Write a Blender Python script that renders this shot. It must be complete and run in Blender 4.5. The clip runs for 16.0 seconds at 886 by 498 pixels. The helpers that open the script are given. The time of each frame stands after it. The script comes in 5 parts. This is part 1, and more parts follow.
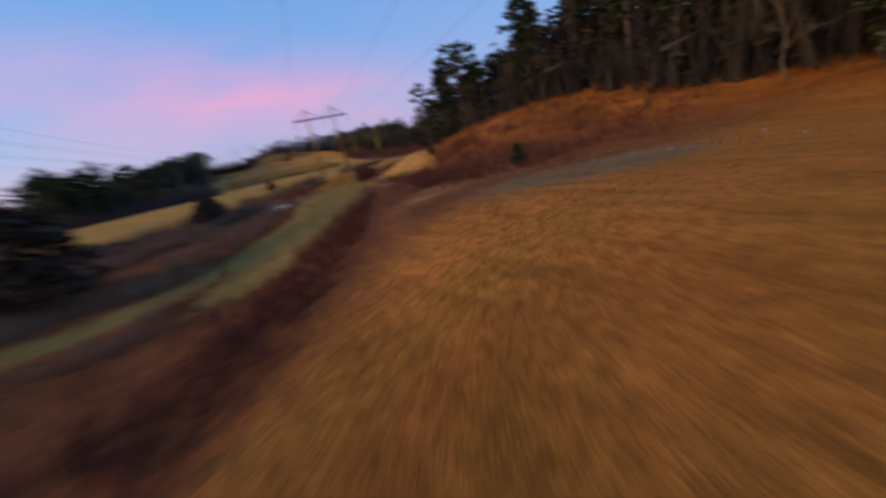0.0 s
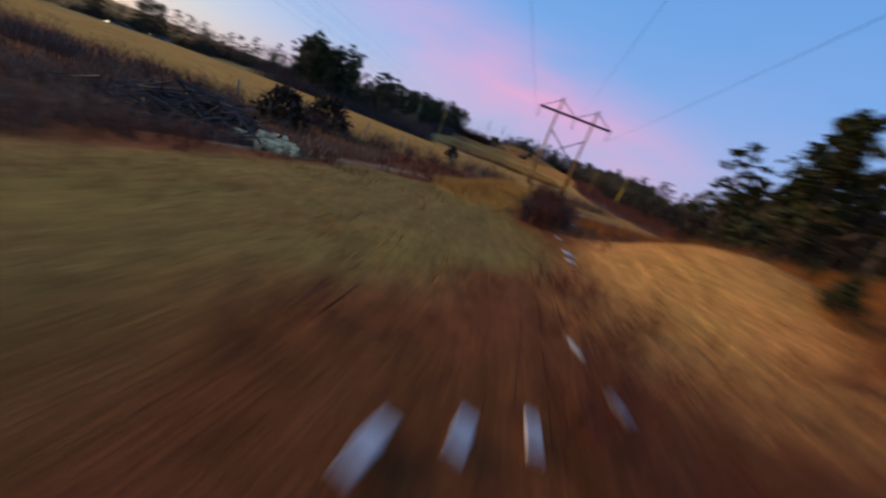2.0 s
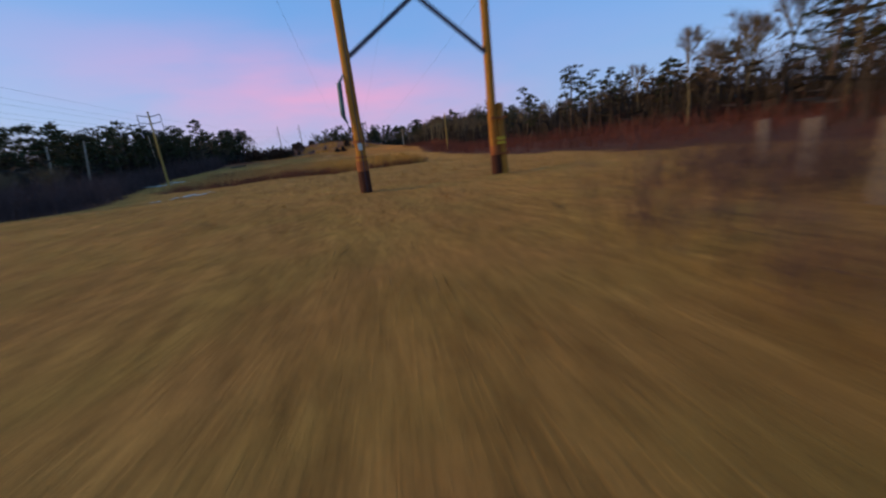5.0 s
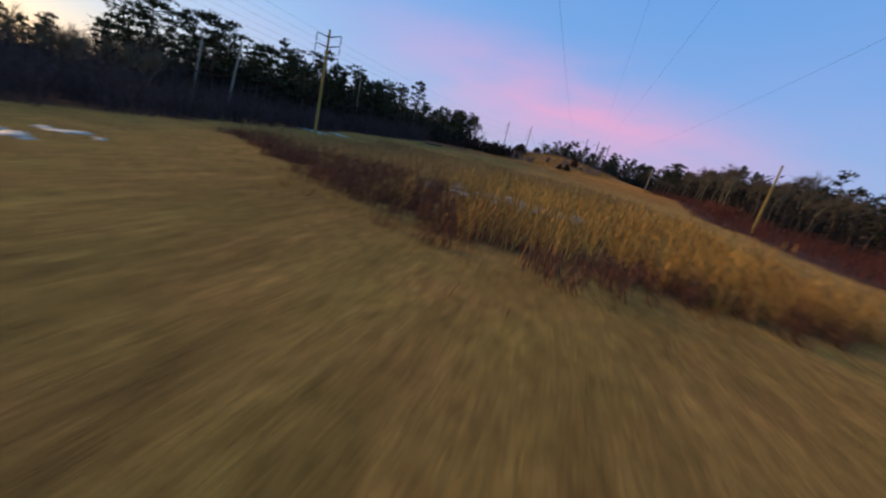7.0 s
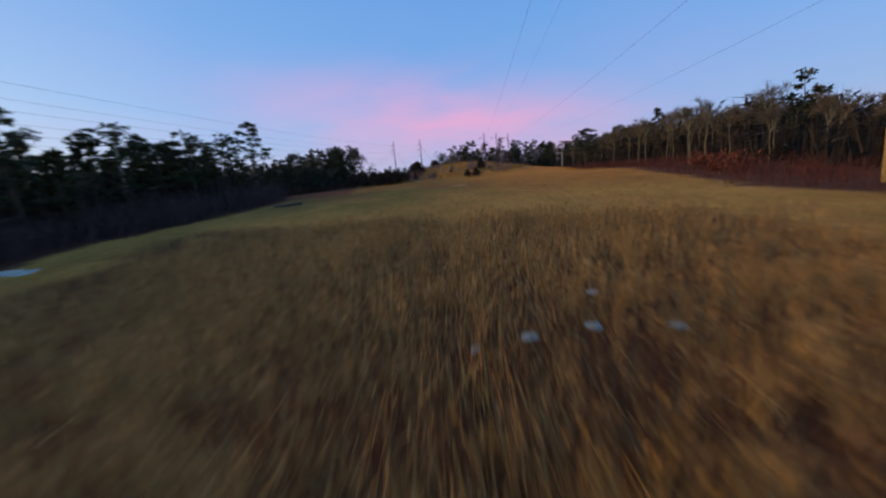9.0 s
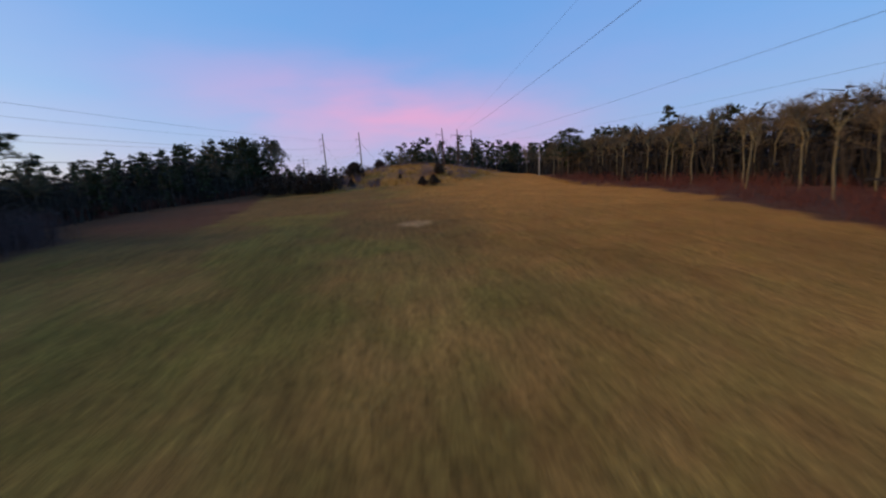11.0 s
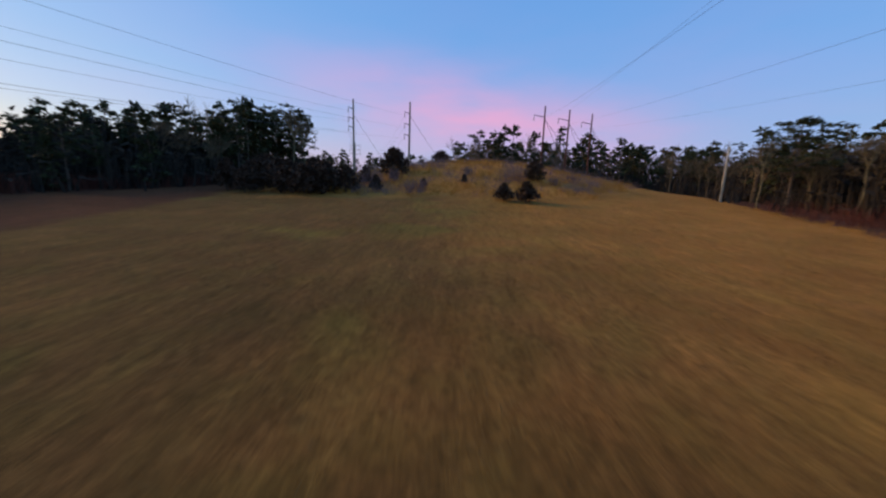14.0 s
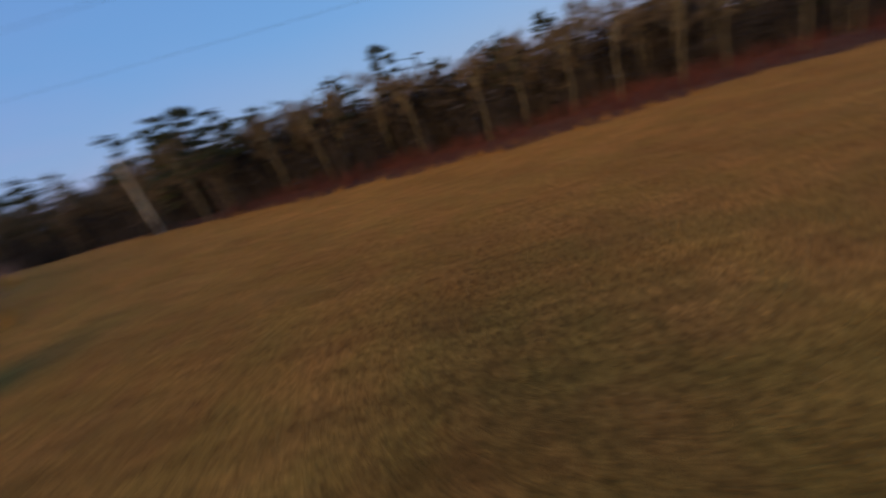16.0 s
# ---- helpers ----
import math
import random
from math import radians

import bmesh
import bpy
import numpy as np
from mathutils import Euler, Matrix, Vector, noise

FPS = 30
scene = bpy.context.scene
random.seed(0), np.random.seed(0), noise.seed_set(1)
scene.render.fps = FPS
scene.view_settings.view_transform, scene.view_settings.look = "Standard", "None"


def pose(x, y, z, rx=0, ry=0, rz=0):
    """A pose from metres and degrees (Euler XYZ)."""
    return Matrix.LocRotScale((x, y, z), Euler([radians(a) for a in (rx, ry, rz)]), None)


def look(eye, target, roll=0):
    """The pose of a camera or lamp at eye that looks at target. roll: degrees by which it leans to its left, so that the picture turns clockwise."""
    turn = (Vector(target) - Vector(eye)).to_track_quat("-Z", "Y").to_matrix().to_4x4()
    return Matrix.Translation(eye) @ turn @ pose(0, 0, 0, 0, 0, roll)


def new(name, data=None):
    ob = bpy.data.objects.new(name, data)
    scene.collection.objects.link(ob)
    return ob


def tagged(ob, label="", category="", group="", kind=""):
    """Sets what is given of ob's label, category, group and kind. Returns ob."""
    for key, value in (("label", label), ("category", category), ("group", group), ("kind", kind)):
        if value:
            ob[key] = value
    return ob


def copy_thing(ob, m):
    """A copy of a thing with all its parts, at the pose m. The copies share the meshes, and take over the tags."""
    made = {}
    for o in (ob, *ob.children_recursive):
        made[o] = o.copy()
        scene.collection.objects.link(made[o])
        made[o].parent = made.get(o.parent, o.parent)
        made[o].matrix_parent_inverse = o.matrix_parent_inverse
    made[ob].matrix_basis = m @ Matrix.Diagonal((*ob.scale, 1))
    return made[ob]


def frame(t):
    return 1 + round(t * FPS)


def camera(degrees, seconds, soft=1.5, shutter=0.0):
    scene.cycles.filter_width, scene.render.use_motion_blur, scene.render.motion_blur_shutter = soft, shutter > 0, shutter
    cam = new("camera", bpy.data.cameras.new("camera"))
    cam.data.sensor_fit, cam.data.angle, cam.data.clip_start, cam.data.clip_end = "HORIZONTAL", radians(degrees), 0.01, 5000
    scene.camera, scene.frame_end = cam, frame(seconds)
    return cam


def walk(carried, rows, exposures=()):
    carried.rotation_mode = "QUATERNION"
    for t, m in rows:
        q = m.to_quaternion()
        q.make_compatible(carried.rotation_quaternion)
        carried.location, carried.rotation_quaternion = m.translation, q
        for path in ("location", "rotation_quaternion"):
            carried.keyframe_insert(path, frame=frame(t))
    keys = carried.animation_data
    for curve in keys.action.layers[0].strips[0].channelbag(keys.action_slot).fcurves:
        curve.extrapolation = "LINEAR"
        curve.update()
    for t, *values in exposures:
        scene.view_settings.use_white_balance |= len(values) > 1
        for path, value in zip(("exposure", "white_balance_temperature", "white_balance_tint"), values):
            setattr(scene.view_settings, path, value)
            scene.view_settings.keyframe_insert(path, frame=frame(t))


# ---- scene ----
import itertools

SHUTTER = 0.62
cam = camera(101.0, 16.0, soft=2.2, shutter=SHUTTER)
PATH = [
    (0.0, (-15.84, -71.25, 1.89), (-11.70, -62.61, -1.00), -12.5),
    (0.2, (-15.05, -69.11, 1.68), (-9.81, -61.20, -1.46), -9.7),
    (0.5, (-13.77, -66.32, 1.64), (-8.76, -58.22, -1.37), -6.0),
    (0.8, (-12.62, -63.58, 1.53), (-7.83, -55.33, -1.47), -3.5),
    (1.0, (-11.89, -61.83, 1.40), (-7.58, -53.30, -1.56), -1.7),
    (1.2, (-10.96, -60.27, 1.21), (-7.37, -51.38, -1.64), 2.4),
    (1.5, (-9.92, -57.05, 1.08), (-7.46, -47.74, -1.62), 11.1),
    (1.7, (-9.34, -54.84, 1.10), (-7.84, -45.32, -1.57), 16.3),
    (2.0, (-8.68, -51.11, 1.07), (-8.88, -41.48, -1.60), 21.3),
    (2.2, (-8.38, -48.64, 1.11), (-9.37, -39.07, -1.62), 20.2),
    (2.5, (-8.43, -45.51, 1.14), (-8.35, -35.82, -1.30), 6.4),
    (2.8, (-7.89, -42.30, 1.00), (-7.48, -32.59, -1.36), 0.7),
    (3.0, (-7.83, -39.96, 0.91), (-6.97, -30.27, -1.41), -3.8),
    (3.2, (-7.91, -37.58, 0.86), (-6.48, -27.97, -1.49), -8.3),
    (4.3, (-5.55, -22.60, 1.15), (-2.60, -13.35, -1.28), -7.0),
    (5.3, (-2.86, -7.74, 0.71), (0.04, 1.51, -1.76), -6.2),
    (5.5, (-2.09, -4.95, 0.77), (0.03, 4.52, -1.66), 0.9),
    (5.8, (-1.54, -0.50, 0.99), (-0.25, 9.14, -1.24), 7.8),
    (6.0, (-1.54, 1.67, 1.14), (-0.80, 11.42, -0.95), 10.9),
    (6.5, (-1.14, 8.74, 1.49), (-1.66, 18.49, -0.68), 10.5),
    (7.0, (-0.74, 14.31, 1.80), (-2.53, 23.86, -0.57), 13.8),
    (7.5, (-0.23, 20.11, 2.17), (-2.45, 29.58, -0.14), 8.8),
    (8.0, (-0.96, 26.18, 2.93), (-2.42, 35.83, 0.74), -0.2),
    (8.5, (-1.75, 31.71, 3.16), (-2.68, 41.51, 1.38), -3.3),
    (9.0, (-2.35, 37.18, 3.56), (-2.33, 47.05, 1.97), -5.4),
    (11.3, (-0.36, 64.67, 7.03), (1.09, 74.39, 5.20), -3.5),
    (11.5, (0.22, 66.68, 7.37), (1.49, 76.42, 5.50), -1.9),
    (12.0, (1.39, 72.14, 8.14), (2.28, 81.91, 6.19), 1.7),
    (12.5, (1.90, 77.36, 8.38), (2.54, 87.15, 6.43), 4.3),
    (13.0, (2.35, 83.57, 7.86), (2.62, 93.39, 6.00), 5.1),
    (13.5, (2.05, 89.19, 7.59), (1.90, 99.03, 5.81), 3.2),
    (14.0, (1.55, 94.48, 7.51), (1.16, 104.32, 5.79), 2.1),
    (14.5, (1.24, 99.91, 8.01), (0.97, 109.76, 6.31), 1.6),
    (14.8, (1.23, 103.27, 8.19), (1.82, 113.11, 6.50), -6.0),
    (15.0, (1.65, 105.79, 8.13), (2.85, 115.58, 6.48), -13.4),
    (15.2, (1.59, 108.39, 8.57), (4.35, 117.80, 6.64), -17.8),
    (15.4, (2.57, 110.60, 9.35), (7.35, 119.04, 6.89), -20.5),
    (15.6, (3.02, 112.41, 9.27), (10.22, 118.77, 6.50), -21.6),
    (15.8, (2.22, 114.26, 9.06), (11.04, 117.64, 5.80), -19.3),
    (16.0, (2.96, 116.03, 8.66), (12.31, 116.82, 5.22), -19.7),
]
walk(cam, [(t, look(eye, aim, roll)) for t, eye, aim, roll in PATH], ((0.0, 0.0), (14.6, 0.0), (15.3, -0.12), (16.0, -0.25)))

# ---- sky and light: dusk, the sun just gone behind the western woods ----
SUN_TURN, SUN_UP = radians(-75), radians(2.0)
world = bpy.data.worlds.new("dusk_sky")
scene.world = world
world.use_nodes = True
wt = world.node_tree
wt.nodes.clear()


def wnode(kind, **props):
    n = wt.nodes.new(kind)
    for key, value in props.items():
        if key == "operation":
            n.operation = value
        elif key == "blend_type":
            n.blend_type = value
    return n


def wmath(op, a, b=None):
    n = wnode("ShaderNodeMath", operation=op)
    for i, v in enumerate((a, b)):
        if v is None:
            continue
        if isinstance(v, (int, float)):
            n.inputs[i].default_value = v
        else:
            wt.links.new(v, n.inputs[i])
    return n.outputs[0]


def wramp(fac, stops):
    n = wnode("ShaderNodeValToRGB")
    el = n.color_ramp.elements
    while len(el) < len(stops):
        el.new(0.5)
    for e, (p, c) in zip(el, stops):
        e.position, e.color = p, (*c, 1)
    wt.links.new(fac, n.inputs[0])
    return n.outputs[0]


def wmix(fac, a, b, mode="MIX"):
    n = wnode("ShaderNodeMixRGB", blend_type=mode)
    for sock, v in zip(n.inputs, (fac, a, b)):
        if isinstance(v, (int, float)):
            sock.default_value = v
        elif isinstance(v, tuple):
            sock.default_value = (*v, 1)
        else:
            wt.links.new(v, sock)
    return n.outputs[0]


coord = wnode("ShaderNodeTexCoord")
sep = wnode("ShaderNodeSeparateXYZ")
wt.links.new(coord.outputs["Generated"], sep.inputs[0])
dx, dy, dz = sep.outputs
up = wmath("MAXIMUM", dz, 0.0)
# clear dusk blue overhead, paler to the west and lavender low ahead
east = wramp(up, ((0.0, (0.34, 0.38, 0.62)), (0.10, (0.23, 0.39, 0.71)), (0.25, (0.145, 0.355, 0.74)), (0.5, (0.10, 0.30, 0.70)), (1.0, (0.07, 0.18, 0.5))))
west = wramp(up, ((0.0, (0.84, 0.80, 0.32)), (0.07, (0.64, 0.80, 0.62)), (0.15, (0.42, 0.64, 0.82)), (0.35, (0.27, 0.49, 0.80)), (1.0, (0.09, 0.2, 0.5))))


def wfma(a, b, c):
    n = wnode("ShaderNodeMath", operation="MULTIPLY_ADD")
    wt.links.new(a, n.inputs[0])
    n.inputs[1].default_value, n.inputs[2].default_value = b, c
    return n.outputs[0]


west_fac = wramp(wfma(dx, -0.5, 0.5), ((0.50, (0, 0, 0)), (0.74, (0.15, 0.15, 0.15)), (0.92, (0.55, 0.55, 0.55)), (1.0, (1, 1, 1))))
base = wmix(west_fac, east, west)
# a bank of thin pink cloud low ahead, drawn out in streaks
mapn = wnode("ShaderNodeMapping")
mapn.inputs["Scale"].default_value = (1.6, 1.6, 6.0)
mapn.inputs["Rotation"].default_value = (0.0, radians(-12), 0.0)
wt.links.new(coord.outputs["Generated"], mapn.inputs[0])
cloud = wnode("ShaderNodeTexNoise")
cloud.inputs["Scale"].default_value = 1.6
cloud.inputs["Detail"].default_value = 5.0
cloud.inputs["Roughness"].default_value = 0.5
wt.links.new(mapn.outputs[0], cloud.inputs["Vector"])
streak = wramp(cloud.outputs[0], ((0.30, (0.25, 0.25, 0.25)), (0.62, (1, 1, 1))))
low = wmath("MULTIPLY", wmath("ADD", wfma(dx, 0.13, -0.165), dz), 9.0)
across = wmath("MULTIPLY", wfma(dx, 1.0, -0.06), 2.3)
spread = wmath("ADD", wmath("MULTIPLY", low, low), wmath("MULTIPLY", across, across))
pink_at = wramp(wmath("POWER", 2.718, wmath("MULTIPLY", spread, -1.0)), ((0.0, (0, 0, 0)), (1.0, (1, 1, 1))))
veil = wramp(up, ((0.0, (0.4, 0.4, 0.4)), (0.2, (0.2, 0.2, 0.2)), (0.5, (0, 0, 0))))
front = wramp(dy, ((0.25, (0, 0, 0)), (0.9, (1, 1, 1))))
pink_fac = wmath("MULTIPLY", wmath("MULTIPLY", wmath("MAXIMUM", pink_at, wmath("MULTIPLY", veil, 0.8)), streak), front)
coloured = wmix(wmath("MULTIPLY", pink_fac, 0.95), base, (0.70, 0.34, 0.60))
sky = wnode("ShaderNodeTexSky")
sky.sky_type, sky.sun_disc = "NISHITA", False
sky.sun_elevation, sky.sun_rotation = SUN_UP, SUN_TURN
total = wmix(0.05, coloured, sky.outputs[0])
background = wnode("ShaderNodeBackground")
background.inputs[1].default_value = 1.09
wt.links.new(total, background.inputs[0])
wout = wnode("ShaderNodeOutputWorld")
wt.links.new(background.outputs[0], wout.inputs[0])

sun_data = bpy.data.lights.new("sun", "SUN")
sun_data.energy, sun_data.angle, sun_data.color = 2.15, radians(26), (1.0, 0.58, 0.22)
sun = new("sun", sun_data)
sun.matrix_world = look((-60, 20, 19.8), (0, 5, 0))


# ---- materials ----
def mat(name, colour, dark=None, scale=3.0, fine=40.0, rough=0.85, bump_h=0.02, metal=0.0, stretch=(1, 1, 1), vary=0.0, contrast=(0.3, 0.7), sheen=0.0):
    """A surface whose colour wanders between dark and colour at two scales, with fine relief."""
    m = bpy.data.materials.new(name)
    m.use_nodes = True
    nt = m.node_tree
    p = nt.nodes["Principled BSDF"]
    dark = dark or tuple(c * 0.55 for c in colour)
    tc = nt.nodes.new("ShaderNodeTexCoord")
    mp = nt.nodes.new("ShaderNodeMapping")
    mp.inputs["Scale"].default_value = stretch
    nt.links.new(tc.outputs["Object"], mp.inputs[0])
    big = nt.nodes.new("ShaderNodeTexNoise")
    big.inputs["Scale"].default_value, big.inputs["Detail"].default_value = scale, 3.0
    small = nt.nodes.new("ShaderNodeTexNoise")
    small.inputs["Scale"].default_value, small.inputs["Detail"].default_value = fine, 4.0
    for n in (big, small):
        nt.links.new(mp.outputs[0], n.inputs["Vector"])
    mean = nt.nodes.new("ShaderNodeMath")
    mean.operation = "MULTIPLY_ADD"
    mean.inputs[1].default_value = 0.5
    nt.links.new(small.outputs[0], mean.inputs[0])
    half = nt.nodes.new("ShaderNodeMath")
    half.operation = "MULTIPLY"
    half.inputs[1].default_value = 0.5
    nt.links.new(big.outputs[0], half.inputs[0])
    nt.links.new(half.outputs[0], mean.inputs[2])
    ramp = nt.nodes.new("ShaderNodeValToRGB")
    ramp.color_ramp.elements[0].position, ramp.color_ramp.elements[0].color = contrast[0], (*dark, 1)
    ramp.color_ramp.elements[1].position, ramp.color_ramp.elements[1].color = contrast[1], (*colour, 1)
    nt.links.new(mean.outputs[0], ramp.inputs[0])
    out = ramp.outputs[0]
    if vary:
        info = nt.nodes.new("ShaderNodeNewGeometry")
        hsv = nt.nodes.new("ShaderNodeHueSaturation")
        mr = nt.nodes.new("ShaderNodeMapRange")
        mr.inputs["To Min"].default_value, mr.inputs["To Max"].default_value = 1 - vary, 1 + vary
        nt.links.new(info.outputs["Random Per Island"], mr.inputs[0])
        nt.links.new(mr.outputs[0], hsv.inputs["Value"])
        nt.links.new(out, hsv.inputs["Color"])
        out = hsv.outputs[0]
    nt.links.new(out, p.inputs["Base Color"])
    p.inputs["Roughness"].default_value, p.inputs["Metallic"].default_value = rough, metal
    p.inputs["Specular IOR Level"].default_value = 0.25
    if sheen:
        p.inputs["Sheen Weight"].default_value, p.inputs["Sheen Roughness"].default_value = sheen, 0.5
        p.inputs["Sheen Tint"].default_value = (*(min(1.0, c * 2.2) for c in colour), 1)
    if bump_h:
        bp = nt.nodes.new("ShaderNodeBump")
        bp.inputs["Strength"].default_value, bp.inputs["Distance"].default_value = 0.6, bump_h
        nt.links.new(small.outputs[0], bp.inputs["Height"])
        nt.links.new(bp.outputs[0], p.inputs["Normal"])
    return m


M_POLE = mat("weathered_pole_wood", (0.62, 0.29, 0.04), (0.24, 0.075, 0.014), 0.7, 12, 0.85, 0.01, stretch=(3, 3, 0.4))
M_POLE_TAN = mat("tan_pole_wood", (0.56, 0.37, 0.09), (0.25, 0.15, 0.04), 0.8, 12, 0.85, 0.01, stretch=(3, 3, 0.4))
M_POLE_GREY = mat("grey_pole_wood", (0.42, 0.36, 0.27), (0.2, 0.16, 0.11), 1.0, 12, 0.85, 0.01, stretch=(3, 3, 0.4))
M_POLE_RED = mat("creosoted_pole_wood", (0.16, 0.07, 0.05), (0.06, 0.03, 0.025), 1.0, 12, 0.85, 0.01, stretch=(3, 3, 0.4))
M_ARM = mat("dark_steel_arm", (0.12, 0.10, 0.11), (0.06, 0.05, 0.06), 2, 20, 0.6, 0.003, metal=0.4)
M_GLASS_INS = mat("grey_porcelain", (0.35, 0.34, 0.36), (0.22, 0.2, 0.22), 8, 40, 0.3, 0.0)
M_CABLE = mat("dull_cable", (0.09, 0.10, 0.14), (0.05, 0.06, 0.09), 2, 20, 0.5, 0.0, metal=0.5)
M_YELLOW = mat("yellow_marker", (0.75, 0.52, 0.04), (0.5, 0.3, 0.03), 3, 25, 0.5, 0.002)
M_WHITE = mat("weathered_white_plate", (0.75, 0.74, 0.66), (0.5, 0.48, 0.4), 4, 25, 0.5, 0.002)
M_RED = mat("red_marker_band", (0.45, 0.05, 0.03), (0.3, 0.03, 0.02), 4, 25, 0.5, 0.0)
M_RUST = mat("rusty_band", (0.42, 0.13, 0.03), (0.2, 0.06, 0.02), 3, 25, 0.7, 0.002)
M_TAR = mat("tarred_wood", (0.11, 0.036, 0.016), (0.035, 0.012, 0.007), 2.0, 14, 0.8, 0.01, stretch=(3, 3, 0.5))
M_GREEN_BOX = mat("verdigris_fitting", (0.16, 0.28, 0.26), (0.05, 0.09, 0.09), 3, 18, 0.6, 0.004, metal=0.3)
M_NEEDLE = mat("pine_needles", (0.085, 0.092, 0.03), (0.026, 0.031, 0.013), 0.6, 9, 0.75, 0.0, vary=0.35)
M_CEDAR = mat("juniper_needles", (0.10, 0.054, 0.03), (0.035, 0.022, 0.014), 0.8, 9, 0.8, 0.0, vary=0.35)
M_BARK = mat("grey_brown_bark", (0.18, 0.135, 0.095), (0.07, 0.05, 0.038), 1.5, 16, 0.9, 0.03, stretch=(3, 3, 0.6))
# lighter, yellower bark: the western glow on trunks is put into the colour
M_BARK_LIT = mat("pale_lit_bark", (0.29, 0.235, 0.115), (0.10, 0.08, 0.045), 1.2, 14, 0.9, 0.02, stretch=(3, 3, 0.6))
# nearly black, so the shade inside the woods is in the colour
M_WOOD_SHADE = mat("shade_dark_undergrowth", (0.06, 0.045, 0.03), (0.022, 0.018, 0.014), 0.4, 6, 0.95, 0.0, vary=0.4)
M_TWIG = mat("bare_twigs", (0.23, 0.165, 0.08), (0.085, 0.06, 0.04), 0.8, 12, 0.9, 0.0, vary=0.25)
M_STEM = mat("russet_stems", (0.30, 0.115, 0.05), (0.12, 0.045, 0.022), 0.5, 8, 0.9, 0.0, vary=0.4)
M_BRUSH = mat("red_brown_brush", (0.20, 0.06, 0.032), (0.07, 0.022, 0.016), 0.5, 8, 0.9, 0.0, vary=0.4)
M_BRUSH_GREY = mat("purple_grey_brush", (0.125, 0.075, 0.065), (0.05, 0.03, 0.03), 0.5, 8, 0.9, 0.0, vary=0.35)
M_BRAMBLE = mat("pale_dead_brambles", (0.36, 0.20, 0.12), (0.15, 0.08, 0.05), 0.6, 9, 0.9, 0.0, vary=0.4)
M_SHRUB = mat("mauve_grey_twigs", (0.30, 0.20, 0.19), (0.13, 0.085, 0.085), 0.6, 9, 0.9, 0.0, vary=0.3)
M_OAK_LEAF = mat("dead_oak_leaves", (0.30, 0.085, 0.03), (0.13, 0.035, 0.015), 0.8, 10, 0.8, 0.0, vary=0.4)
M_ORANGE = mat("orange_dead_grass", (0.40, 0.155, 0.022), (0.2, 0.065, 0.012), 0.6, 9, 0.85, 0.0, vary=0.35)
M_REED = mat("dry_reed", (0.68, 0.37, 0.075), (0.34, 0.155, 0.032), 0.35, 8, 0.8, 0.0, vary=0.6, sheen=0.2)
M_REED_BROWN = mat("weathered_reed", (0.60, 0.345, 0.105), (0.25, 0.125, 0.042), 0.35, 8, 0.85, 0.0, vary=0.6, sheen=0.15)
M_GOLD = mat("golden_dead_grass", (0.60, 0.30, 0.05), (0.30, 0.125, 0.02), 0.5, 9, 0.85, 0.0, vary=0.4)
M_STRAW = mat("dry_mown_grass", (0.66, 0.37, 0.085), (0.32, 0.16, 0.035), 0.4, 9, 0.85, 0.0, vary=0.4)
M_HAY = mat("short_hay_stubble", (0.42, 0.235, 0.07), (0.15, 0.076, 0.024), 0.4, 9, 0.85, 0.0, vary=0.45, sheen=0.4)
M_ICE = mat("cloudy_ice", (0.66, 0.69, 0.55), (0.24, 0.25, 0.21), 1.1, 6, 0.5, 0.006)
M_WOOD_CUT = mat("pale_split_wood", (0.85, 0.66, 0.34), (0.6, 0.4, 0.18), 2, 20, 0.8, 0.01, stretch=(1, 1, 4))
M_STICK = mat("grey_dead_branches", (0.14, 0.10, 0.085), (0.05, 0.036, 0.032), 1, 14, 0.9, 0.01, vary=0.3)
M_BOARD = mat("white_scrap_board", (0.56, 0.57, 0.57), (0.30, 0.28, 0.26), 3, 20, 0.6, 0.003)
M_ROCK = mat("field_stone", (0.3, 0.27, 0.24), (0.14, 0.12, 0.11), 2, 20, 0.9, 0.02)
M_CAR = mat("dark_car_paint", (0.08, 0.09, 0.11), (0.05, 0.05, 0.06), 2, 20, 0.3, 0.0)
M_CAR_WHITE = mat("white_car_paint", (0.6, 0.63, 0.68), (0.5, 0.52, 0.56), 2, 20, 0.3, 0.0)
M_TYRE = mat("tyre_rubber", (0.03, 0.03, 0.03), (0.02, 0.02, 0.02), 4, 30, 0.8, 0.0)
M_WINDOW = mat("dark_window_glass", (0.03, 0.035, 0.045), (0.02, 0.022, 0.03), 2, 10, 0.1, 0.0)
M_LAMP = bpy.data.materials.new("headlamp")
M_LAMP.use_nodes = True
M_LAMP.node_tree.nodes["Principled BSDF"].inputs["Emission Color"].default_value = (1.0, 0.75, 0.4, 1)
M_LAMP.node_tree.nodes["Principled BSDF"].inputs["Emission Strength"].default_value = 25.0


# ---- the lie of the land ----
def smooth(v, a, b):
    s = np.clip((v - a) / (b - a), 0.0, 1.0)
    return s * s * (3 - 2 * s)


def bump(x, y, cx, cy, rx, ry, h):
    return h * np.exp(-((x - cx) / rx) ** 2 - ((y - cy) / ry) ** 2)


ALONG = ((-140, .2), (-75, .3), (-58, 0.0), (-44, -.4), (-28, -.9), (-14, -.5), (0, 0), (20, .35), (40, 1.0), (55, 1.6), (70, 2.6), (86, 4.1), (114, 5.0), (131, 5.8), (150, 6.6), (220, 8.0), (400, 9.0))


